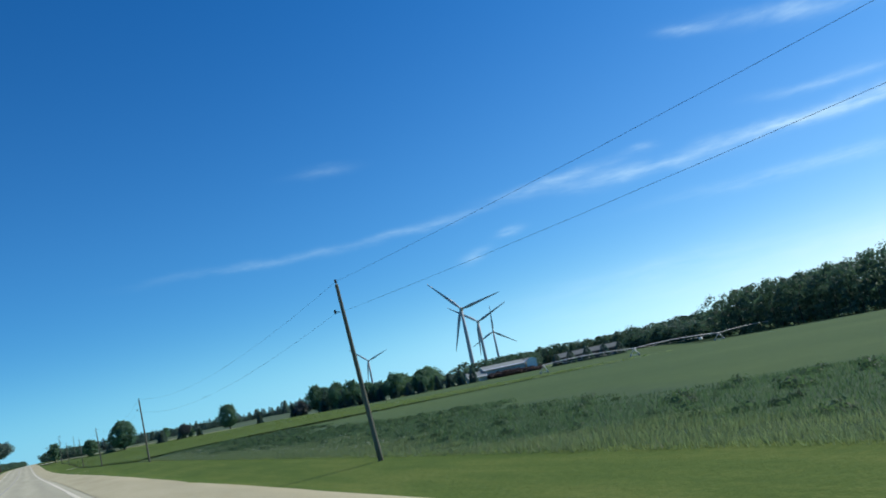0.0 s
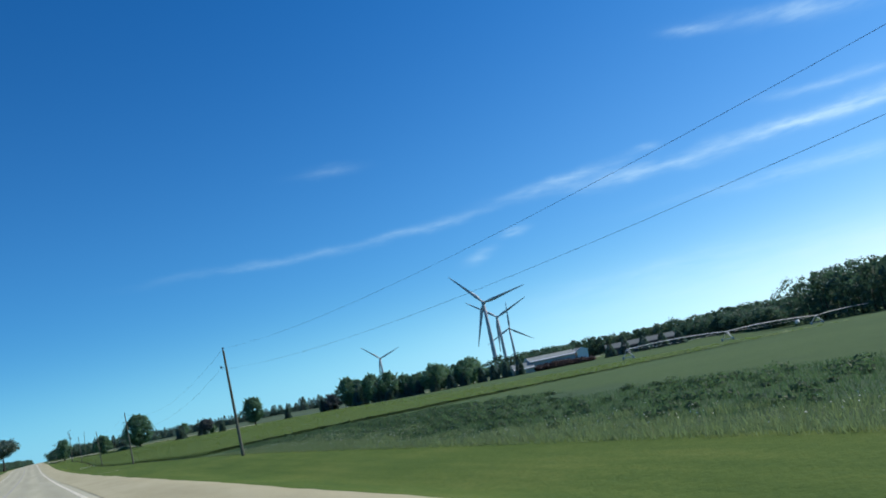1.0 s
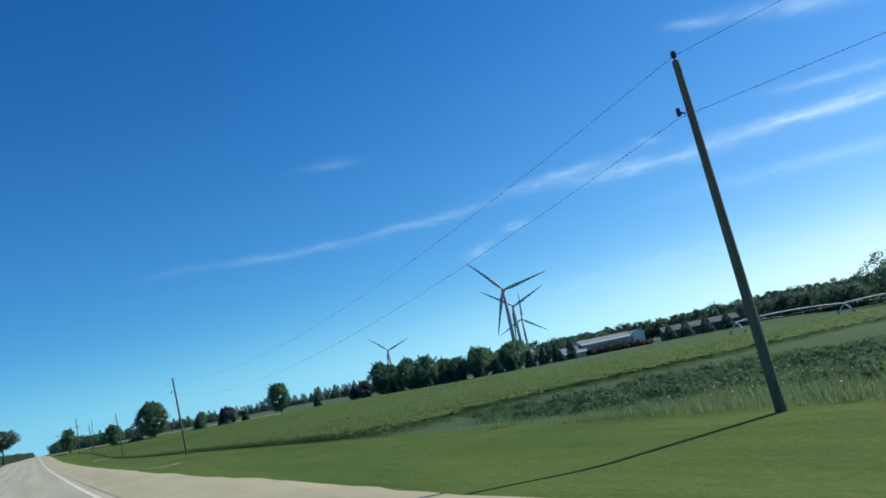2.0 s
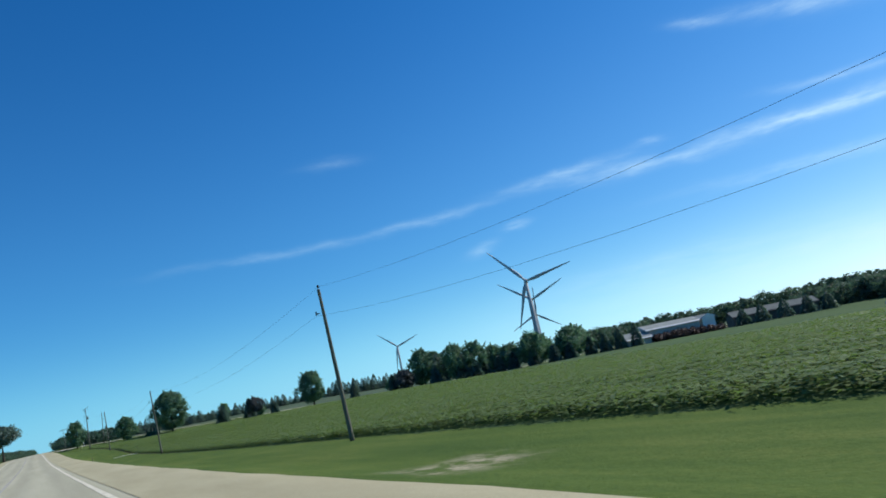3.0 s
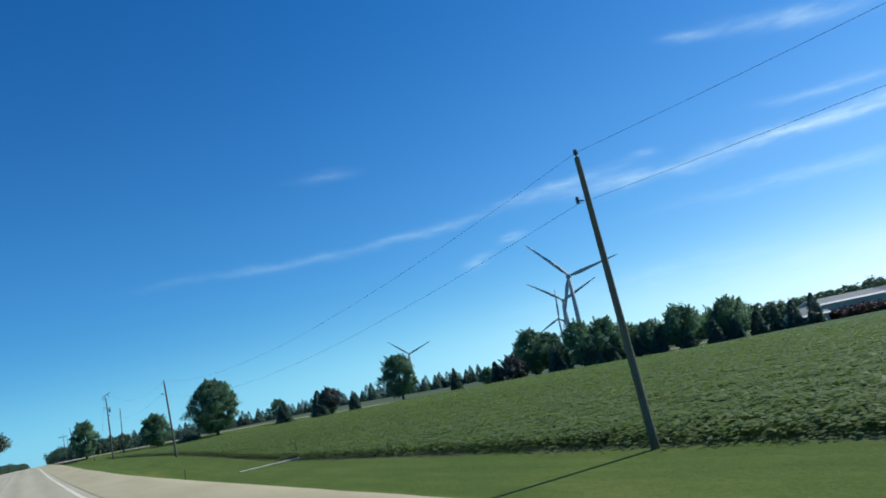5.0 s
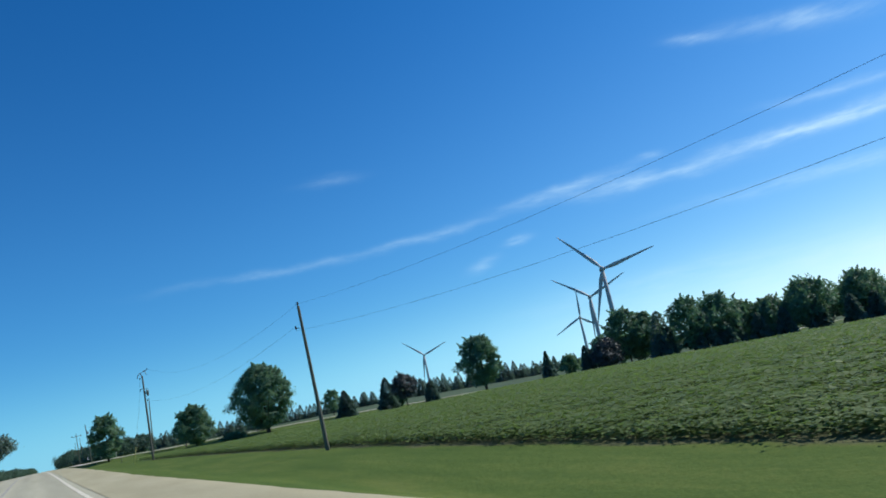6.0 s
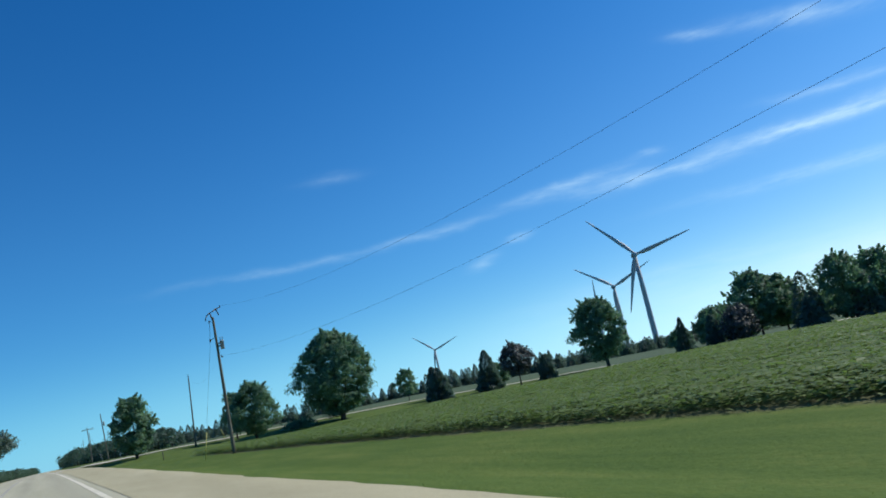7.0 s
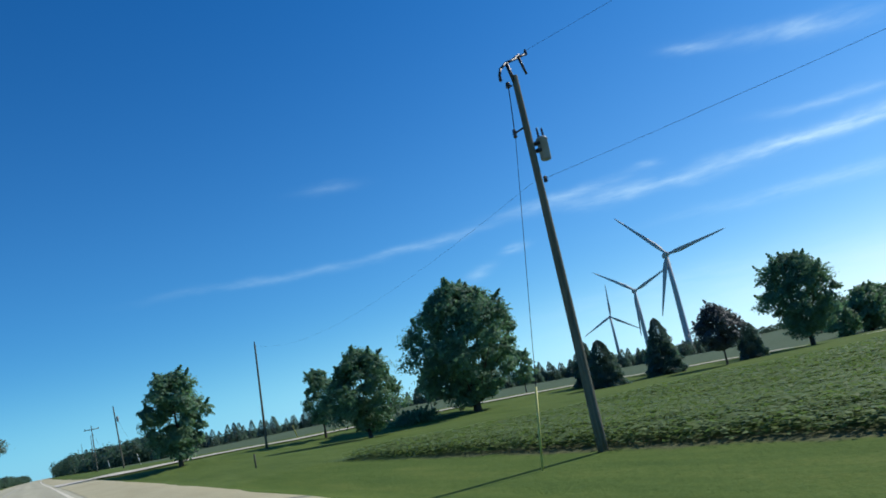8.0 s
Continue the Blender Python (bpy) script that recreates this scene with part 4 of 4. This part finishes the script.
tagged(wire("neutral_wire", (ax - 0.3, ay, az - 0.9), (11.5, 313.1, Z6 + H6 - 2.65), 1.05, 0.0036), "thin dark neutral wire between poles", "wire", "overhead wires")
Z7 = float(ground_z(18.2, 366.7))
tagged(wire("overhead_wire", (11.2, 313.2, Z6 + H6 - 2.7), (18.5, 366.7, Z7 + 9.0), 1.3, 0.0026), "thin dark overhead power wire between poles", "wire", "overhead wires")


# ---- wind turbines ----
def airfoil_ring(bm, r, chord, thick, twist):
    pts = []
    for cx, ty in ((0.5, 0.0), (0.3, 0.45), (0.0, 0.8), (-0.28, 0.9), (-0.45, 0.5), (-0.5, 0.0), (-0.42, -0.45), (-0.2, -0.6), (0.1, -0.4)):
        a, b = (cx + 0.15) * chord, ty * thick * 0.5
        c, s = math.cos(twist), math.sin(twist)
        pts.append(bm.verts.new((a * c - b * s, a * s + b * c, r)))
    return pts


def blade_mesh(length):
    bm = bmesh.new()
    rings = []
    for q, ch, th, tw in ((0.0, 1.9, 1.9, 0.2), (0.05, 2.0, 1.8, 0.2), (0.12, 2.9, 1.1, 0.17), (0.22, 3.3, 0.75, 0.12), (0.4, 2.6, 0.5, 0.08), (0.6, 1.9, 0.34, 0.05), (0.8, 1.35, 0.22, 0.03), (0.95, 0.85, 0.12, 0.02), (1.0, 0.25, 0.05, 0.0)):
        rings.append(airfoil_ring(bm, 1.2 + q * (length - 1.2), ch, th, tw))
    n = len(rings[0])
    for a, b in zip(rings, rings[1:]):
        for i in range(n):
            j = (i + 1) % n
            bm.faces.new((a[i], a[j], b[j], b[i]))
    bm.faces.new(rings[0][::-1])
    bm.faces.new(rings[-1])
    return bm


def turbine(at, hub_z, face, phase, length=45.0):
    """face: degrees, the way the rotor's axis points; phase: degrees of the first blade from straight up, clockwise as seen from the front."""
    x, y = at
    g = float(ground_z(x, y))
    hub = hub_z - g
    t = thing("wind_turbine", "tall white three-bladed wind turbine beyond the trees", "wind turbine", (x, y, g), face, "wind turbines")
    bm = bmesh.new()
    lathe(bm, ((2.3, -0.5), (2.25, 0.5), (2.1, hub * 0.3), (1.8, hub * 0.65), (1.4, hub - 1.6)), 24)
    part("tower", bm, TURBINE_WHITE, t)
    bm = bmesh.new()
    box(bm, (-1.8, -2.6, hub - 1.7), (1.8, 7.4, hub + 1.9), 0.6)
    part("nacelle", bm, TURBINE_WHITE, t)
    bm = bmesh.new()
    prof = ((1.7, 0.0), (1.75, 0.8), (1.55, 1.8), (1.0, 2.6), (0.25, 2.95))
    lathe(bm, prof, 18)
    bmesh.ops.transform(bm, matrix=pose(0, -2.6, hub, 90, 0, 0), verts=bm.verts)
    part("hub_nose", bm, TURBINE_WHITE, t)
    for i in range(3):
        bm = blade_mesh(length)
        bmesh.ops.transform(bm, matrix=pose(0, -3.9, hub, 0, phase + 120 * i, 0), verts=bm.verts)
        part("blade", bm, TURBINE_WHITE, t)
    return t


# the rotors all look south-west, over the road
turbine((413.3, 695.6), 69.0, -35.0, 78.0)
turbine((535.3, 865.2), 65.3, -35.0, 66.0)
turbine((717.1, 1116.6), 62.7, -35.0, 4.0)
turbine((619.5, 1445.0), 68.0, -30.0, 70.0)


# ---- farm buildings ----
def gabled(name, label, category, corner, angle, length, width, eave, ridge, wall_m=BARN_WALL, roof_m=BARN_ROOF, base=None, doors_and_shade=(), over=0.35, trim_m=TRIM_WHITE):
    """A gabled building: corner is its near left foot, the long side runs along the angle."""
    x, y = corner
    g = float(ground_z(x, y)) if base is None else base
    t = thing(name, label, category, (x, y, g), angle, "farm buildings")
    th = 0.15
    for nm, lo, hi in (("long_wall", (0, 0, -0.5), (length, th, eave)), ("long_wall", (0, width - th, -0.5), (length, width, eave))):
        bm = bmesh.new()
        box(bm, lo, hi)
        part(nm, bm, wall_m, t, smooth=False)
    for x0 in (0.0, length - th):
        bm = bmesh.new()
        prof = ((th, -0.5), (width - th, -0.5), (width - th, eave), (width / 2, ridge - 0.05), (th, eave))
        fr = [bm.verts.new((x0, b, c)) for b, c in prof]
        bk = [bm.verts.new((x0 + th, b, c)) for b, c in prof]
        bm.faces.new(fr[::-1])
        bm.faces.new(bk)
        for i in range(5):
            j = (i + 1) % 5
            bm.faces.new((fr[i], fr[j], bk[j], bk[i]))
        part("gable_wall", bm, wall_m, t, smooth=False)
    slope = (ridge - eave) / (width / 2)
    for sgn in (0, 1):
        bm = bmesh.new()
        y0, y1 = (-over, width / 2) if sgn == 0 else (width + over, width / 2)
        z0 = eave - over * slope
        a = [(-over, y0, z0), (length + over, y0, z0), (length + over, y1, ridge), (-over, y1, ridge)]
        lo = [bm.verts.new(p) for p in a]
        up = [bm.verts.new((p[0], p[1], p[2] + 0.12)) for p in a]
        bm.faces.new(lo)
        bm.faces.new(up[::-1])
        for i in range(4):
            j = (i + 1) % 4
            bm.faces.new((lo[i], up[i], up[j], lo[j]))
        bmesh.ops.recalc_face_normals(bm, faces=bm.faces)
        part("roof_slope", bm, roof_m, t, smooth=False)
        # white gutter board along the eave, its slope added to catch the sun
        bm = bmesh.new()
        yy, out = (-over, -0.42) if sgn == 0 else (width + over, 0.42)
        prof = ((yy, z0 + 0.14), (yy + out, z0 - 0.3), (yy + out * 0.9, z0 - 0.36), (yy, z0 - 0.1))
        ends = [[bm.verts.new((xe, *p)) for p in prof] for xe in (-over, length + over)]
        bm.faces.new(ends[0])
        bm.faces.new(ends[1][::-1])
        for i in range(4):
            j = (i + 1) % 4
            bm.faces.new((ends[0][i], ends[1][i], ends[1][j], ends[0][j]))
        bmesh.ops.recalc_face_normals(bm, faces=bm.faces)
        part("eave_trim", bm, trim_m, t, smooth=False)
    for x0 in (-over - 0.05, length + over):
        for y0 in (-over, width + over):
            bm = bmesh.new()
            z0 = eave - over * slope
            a = [(y0, z0 - 0.26), (width / 2, ridge - 0.2), (width / 2, ridge + 0.22), (y0, z0 + 0.18)]
            fr = [bm.verts.new((x0, *p)) for p in a]
            bk = [bm.verts.new((x0 + 0.05, *p)) for p in a]
            bm.faces.new(fr)
            bm.faces.new(bk[::-1])
            for i in range(4):
                j = (i + 1) % 4
                bm.faces.new((fr[i], bk[i], bk[j], fr[j]))
            bmesh.ops.recalc_face_normals(bm, faces=bm.faces)
            part("rake_trim", bm, trim_m, t, smooth=False)
    # flat panels on the wall: real doors, and the painted shade of an opening
    for dx, w, h, m in doors_and_shade:
        bm = bmesh.new()
        box(bm, (dx, -0.06, 0), (dx + w, 0.02, h), 0.02)
        part("door_or_shade", bm, m, t, smooth=False)
    return t


gabled("barn", "long low pale metal barn with grey roof behind a red hedge", "barn", (197.0, 323.4), -21.0, 21.0, 11.0, 4.9, 6.4, doors_and_shade=((3, 1.0, 2.1, TRIM_WHITE),))
gabled("barn_end", "taller pale gabled end building of the barn with white trim", "barn", (222.2, 313.4), 69.0, 11.5, 5.0, 5.7, 6.7, wall_m=BARN_PALE, over=0.12)
gabled("far_barn", "long grey metal barn standing behind conifers", "barn", (238.0, 319.0), -36.0, 32.0, 12.0, 3.6, 5.6, BARN_GREY, ROOF_PALE, trim_m=BARN_GREY)
# the wall is closed; its first panel is dark to stand for a shaded opening
gabled("shed", "small grey-roofed farm shed with a shade-dark board as open front", "shed", (188.5, 324.5), -21.0, 9.0, 7.0, 2.6, 4.6, doors_and_shade=((1.0, 2.2, 2.1, DOORWAY_SHADE), (4.6, 1.0, 2.0, TRIM_WHITE)))


# ---- centre-pivot irrigation boom ----
def pivot():
    t = thing("irrigation_boom", "long galvanised irrigation boom on wheeled towers over the crop", "irrigation boom")
    towers = [(141, 196.5), (175.1, 192.5), (213.5, 191.0)]
    end = (240.5, 190.6)
    inner = (112.0, 206.0)

    def top(p, h=2.6):
        return Vector((p[0], p[1], float(ground_z(p[0], p[1])) + h))
    for a, b, rise in ((towers[0], towers[1], 0.55), (towers[1], towers[2], 0.55), (towers[2], end, 0.3)):
        pa, pb = top(a), top(b)
        if b is end:
            pb.z = pa.z + 0.1
        bm = bmesh.new()
        lower = bmesh.new()
        n = 12
        pts = [pa.lerp(pb, i / n) + Vector((0, 0, rise * 4 * (i / n) * (1 - i / n))) for i in range(n + 1)]
        for i in range(n):
            tube(bm, pts[i], pts[i + 1], 0.11, 0.11, 7, cap=False)
        part("water_pipe", bm, ZINC, t)
        if b is not end:
            side = Vector((0, 0.7, 0))
            for i in range(1, n):
                m = pts[i] - Vector((0, 0, 1.0 * 4 * (i / n) * (1 - i / n)))
                for s in (-1, 1):
                    tube(lower, pts[i], m + side * s, 0.02, 0.02, 5)
                    if i < n - 1:
                        m2 = pts[i + 1] - Vector((0, 0, 1.0 * 4 * ((i + 1) / n) * (1 - (i + 1) / n)))
                        tube(lower, m + side * s, m2 + side * s, 0.018, 0.018, 5)
            part("truss", lower, ZINC, t)
        for i in range(1, n, 2):
            bm = bmesh.new()
            tube(bm, pts[i], pts[i] - Vector((0, 0, 1.6)), 0.03, 0.03, 5)
            part("sprinkler_drop", bm, STEEL, t)
    for p in towers:
        a = top(p)
        g = a.z - 2.6
        bm = bmesh.new()
        for s in (-1, 1):
            tube(bm, a, (p[0], p[1] + 2.0 * s, g + 0.5), 0.07, 0.07, 6)
            tube(bm, a + Vector((0.8, 0, 0)), (p[0], p[1] + 2.0 * s, g + 0.5), 0.05, 0.05, 6)
        tube(bm, (p[0], p[1] - 2.0, g + 0.5), (p[0], p[1] + 2.0, g + 0.5), 0.09, 0.09, 6)
        tw = part("tower", bm, ZINC, t)
        for s in (-1, 1):
            bm = bmesh.new()
            lathe(bm, ((0.12, -0.08), (0.36, -0.08), (0.42, -0.05), (0.42, 0.05), (0.36, 0.08), (0.12, 0.08)), 16)
            bmesh.ops.transform(bm, matrix=pose(p[0], p[1] + 2.0 * s, g + 0.44, 90, 0, 90), verts=bm.verts)
            part("wheel", bm, STEEL, tw)
    bm = bmesh.new()
    a = top((205, 191.3))
    box(bm, (a.x - 0.6, a.y - 0.4, a.z - 1.4), (a.x + 0.6, a.y + 0.4, a.z - 0.4), 0.08)
    part("end_gun_tank", bm, TRIM_WHITE, t)


pivot()


# ---- crop and grass ----
def in_belt(x, y):
    """The uncultivated weedy belt between the verge and the crop, where the field's first stretch lies."""
    edge = 24.0 + 2.4 * np.sin(y * 0.17) + 1.5 * np.sin(y * 0.43 + 1.0) + 1.4 * np.sin(x * 1.7 + y * 0.9)
    return (x < edge) & (y < 98.0 + 3.0 * np.sin(x * 0.5) + 2.0 * np.sin(x * 1.3))


def crop_leaves():
    rng = np.random.RandomState(201)
    out = []
    for y0, y1 in ((98, 165), (165, 230), (230, 350)):
        # leaves thin out and grow broader (whole plants) away from the road
        n = int((y1 - y0) * 4600)
        lo, hi = 12.0 ** -0.8, 140.0 ** -0.8
        x = (lo - rng.uniform(0, 1, n) * (lo - hi)) ** -1.25
        x = x[rng.uniform(0, 1, n) > ease(x, 45.0, 120.0)]
        n = len(x)
        p = np.stack([x, rng.uniform(y0, y1, n)], 1)
        # plants stand in rows parallel to the road, their leaves nearly closing the gaps
        row = 0.76
        p[:, 0] = np.round(p[:, 0] / row) * row + rng.normal(0, 0.26, n)
        p = p[p[:, 1] < 329.5 + 0.13 * p[:, 0]]
        p = p[(~in_belt(p[:, 0], p[:, 1])) & (p[:, 1] > 104.0 + 0.1 * p[:, 0] + rng.uniform(-5, 5, len(p)))]
        n = len(p)
        px, py = p[:, 0], p[:, 1]
        size, hgt = 0.135 * (px[:, None] / 15.0) ** 0.82, np.interp(px, [12, 30, 60, 140], [0.42, 0.4, 0.28, 0.12])
        patch = 0.5 * np.sin(px * 0.8 + 1.7 * np.sin(py * 0.23)) * np.sin(py * 0.55 + 0.9 * np.sin(px * 0.6)) + 0.5 * np.sin(px * 2.3 + py * 0.4) * np.sin(py * 1.9 - px * 0.7)
        h = hgt * (0.84 + 0.15 * patch) * (1.04 - rng.uniform(0, 1, n) * np.interp(px, [12.0, 13.4, 22.0, 40.0], [0.85, 0.26, 0.14, 0.1]))
        c = np.stack([px, py, ground_z(px, py) + np.clip(h, 0.04, 1.0)], 1)
        nr = np.stack([rng.normal(0, 0.17, n), rng.normal(0, 0.17, n), np.ones(n)], 1)
        nr /= np.linalg.norm(nr, axis=1)[:, None]
        t = np.cross(nr, rng.normal(0, 1, (n, 3)))
        t /= np.linalg.norm(t, axis=1)[:, None] + 1e-9
        w = np.cross(nr, t)
        sz = size * rng.uniform(0.6, 1.3, (n, 1))
        out.append(np.stack([c - t * sz * 0.5 + w * sz * 0.48, c - t * sz * 0.5 - w * sz * 0.48, c + t * sz * 0.75], 1))
    return np.concatenate(out)


tagged(cards("crop_plants", crop_leaves(), LEAF_CROP), "leafy green field crop in rows", "crop", kind="stuff")


def blades(n, x0, x1, y0, y1, h0, h1, width, seed, bias=1.0, keep=None):
    rng = np.random.RandomState(seed)
    x = x0 + (x1 - x0) * rng.uniform(0, 1, n) ** bias
    y = rng.uniform(y0, y1, n)
    if keep is not None:
        m = keep(x, y)
        x, y = x[m], y[m]
    n = len(x)
    z = ground_z(x, y)
    h = rng.uniform(h0, h1, n)
    a = rng.uniform(0, 2 * math.pi, n)
    lean = rng.normal(0, 0.35, (n, 2)) * h[:, None]
    b = np.stack([x, y, z - 0.02], 1)
    w = np.stack([np.cos(a), np.sin(a), np.zeros(n)], 1) * width * rng.uniform(0.6, 1.3, (n, 1))
    tip = b + np.stack([lean[:, 0], lean[:, 1], h], 1)
    return np.stack([b - w, b + w, tip], 1)


off_track = lambda x, y: (np.abs(y - 124.6) > 2.4) | (x > 8.2)
tagged(cards("verge_grass", np.concatenate([blades(110000, 4.7, 11.8, -6, 345, 0.015, 0.04, 0.007, 211, 1.0, off_track), blades(60000, 7.5, 36, 325, 366, 0.02, 0.05, 0.01, 212)]), BLADES), "short mown yellow-green roadside grass", "grass", kind="stuff")
pale = lambda x, y: x < 13.9 + 0.9 * np.sin(x * 2.1 + y * 1.3) + 1.3 * np.sin(y * 0.17 + 0.6) + 0.9 * np.sin(y * 0.47) + np.interp(y, [-30, 60, 86, 97], [0.0, 0.6, 1.5, -3.4])
dark = lambda x, y: in_belt(x, y) & ~((x < 13.4) & pale(x, y))
tagged(cards("tall_grass", np.concatenate([blades(120000, 11.0, 17.5, -10, 97, 0.1, 0.27, 0.008, 213, 1.0, pale), blades(6000, 11.2, 12.0, 97, 322, 0.03, 0.09, 0.008, 214), blades(5000, 4.3, 5.0, -6, 345, 0.02, 0.07, 0.007, 215)]), BLADES_TALL), "taller pale seeding grass along the edge of the field", "grass", kind="stuff")
tagged(cards("weed_belt", blades(150000, 12.5, 29.0, -10, 103, 0.08, 0.24, 0.014, 216, 1.2, dark), LEAF_WEEDS), "dense dark green weeds between tall grass and crop", "weeds", kind="stuff")


def tufts(n, per, x0, x1, y0, y1, h0, h1, width, spread, seed, keep):
    """Clumps of blades that spread from one root."""
    rng = np.random.RandomState(seed)
    x, y = rng.uniform(x0, x1, n), rng.uniform(y0, y1, n)
    m = keep(x, y)
    x, y = np.repeat(x[m], per), np.repeat(y[m], per)
    size = np.repeat(rng.uniform(0.6, 1.2, m.sum()), per)
    n = len(x)
    d = rng.normal(0, 1, (n, 2)) * spread * size[:, None]
    b = np.stack([x + d[:, 0], y + d[:, 1], ground_z(x, y) - 0.02], 1)
    h = rng.uniform(h0, h1, n) * size
    a = rng.uniform(0, 2 * math.pi, n)
    w = np.stack([np.cos(a), np.sin(a), np.zeros(n)], 1) * width * rng.uniform(0.6, 1.3, (n, 1))
    tip = b + np.stack([d[:, 0] * 0.7 + rng.normal(0, 0.12, n) * h, d[:, 1] * 0.7 + rng.normal(0, 0.12, n) * h, h], 1)
    return np.stack([b - w, b + w, tip], 1)


tagged(cards("grass_tufts", tufts(2600, 40, 11.3, 17.5, -8, 96, 0.14, 0.3, 0.008, 0.13, 218, pale), BLADES_TALL), "pale tufts of seeding grass standing above the rest", "grass", kind="stuff")


def weed_bushes(n, per, seed):
    """Low leafy mounds, uneven in size, across the belt."""
    rng = np.random.RandomState(seed)
    x, y = rng.uniform(13.0, 27.0, n), rng.uniform(-8, 101, n)
    m = dark(x, y) & (rng.uniform(0, 1, n) < np.interp(y, [0, 50, 85], [0.1, 0.25, 1.0]))
    x, y = np.repeat(x[m], per), np.repeat(y[m], per)
    size = np.repeat(rng.uniform(0.2, 0.6, m.sum()), per)[:, None]
    d = rng.normal(0, 1, (len(x), 3))
    d /= np.linalg.norm(d, axis=1)[:, None]
    d[:, 2] = np.abs(d[:, 2])
    c = np.stack([x, y, ground_z(x, y)], 1) + d * size * rng.uniform(0.5, 1.0, (len(x), 1)) * np.array([1.0, 1.0, 0.62])
    return leaf_quads(rng, c, d + np.array([0, 0, 0.4]), 0.075, 0.5, 2.0)


tagged(cards("weed_bushes", weed_bushes(2200, 80, 219), LEAF_WEEDS), "dark bushy weeds in uneven low mounds", "weeds", kind="stuff")


def blossoms(n, seed):
    rng = np.random.RandomState(seed)
    x, y = rng.uniform(11.4, 17.0, n), rng.uniform(30, 96, n)
    m = pale(x, y)
    c = np.stack([x[m], y[m], ground_z(x[m], y[m]) + rng.uniform(0.16, 0.28, m.sum())], 1)
    return leaf_quads(rng, c, np.tile((-0.4, -0.5, 0.7), (len(c), 1)), 0.035, 0.5, 1.0)


tagged(cards("weed_blossoms", blossoms(1500, 217), PETALS), "small pale wild blossoms scattered in tall grass", "flowers", kind="stuff")


# ---- small things along the verge ----
def marker(at, height, label, material, r=0.05):
    x, y = at
    t = thing("marker_post", label, "post", (x, y, float(ground_z(x, y))))
    bm = bmesh.new()
    lathe(bm, ((r, -0.2), (r, height - 0.04), (r * 0.8, height), (r * 0.2, height + 0.01)), 10)
    part("stake", bm, material, t)
    return t


marker((10.7, 341.4), 0.75, "short rusty marker post on the lawn", POLE_WOOD)
marker((6.35, 223.8), 0.62, "thin dark stake beside the drain pipe", POLE_WOOD, 0.022)
marker((12.0, 224.6), 0.95, "thin dark stake at the end of the drain pipe", POLE_WOOD, 0.02)


def drain_pipe(a, b, radius):
    """A pale plastic pipe lying across the swale, with a belled white end."""
    t = thing("drain_pipe", "pale cream plastic drain pipe lying across the mown swale", "pipe")
    pa = Vector((*a, float(ground_z(*a)) + radius * 0.7))
    pb = Vector((*b, float(ground_z(*b)) + radius * 0.9))
    mid = pa.lerp(pb, 0.5) + Vector((0, 0.03, 0.0))
    bm = bmesh.new()
    tube(bm, pa, mid, radius, radius, 12, cap=False)
    tube(bm, mid, pb, radius, radius, 12, cap=False)
    part("tube", bm, PIPE_CREAM, t)
    ax = (pb - mid).normalized()
    bm = bmesh.new()
    tube(bm, pb - ax * 0.06, pb, radius * 1.05, radius * 1.5, 14, cap=False)
    tube(bm, pb, pb + ax * 0.22, radius * 1.5, radius * 1.45, 14)
    part("belled_end", bm, TRIM_WHITE, t, "white belled pipe end")
    return t


drain_pipe((8.9, 224.1), (11.75, 224.0), 0.042)
stake = marker((23.9, 376.0), 1.25, "pale yellow leaning stake beyond the side road", GUARD_YELLOW)
stake.matrix_basis = stake.matrix_basis @ pose(0, 0, 0, 0, -14, 0)
marker((13.5, 381.0), 1.0, "short white marker post by the side road", TRIM_WHITE)
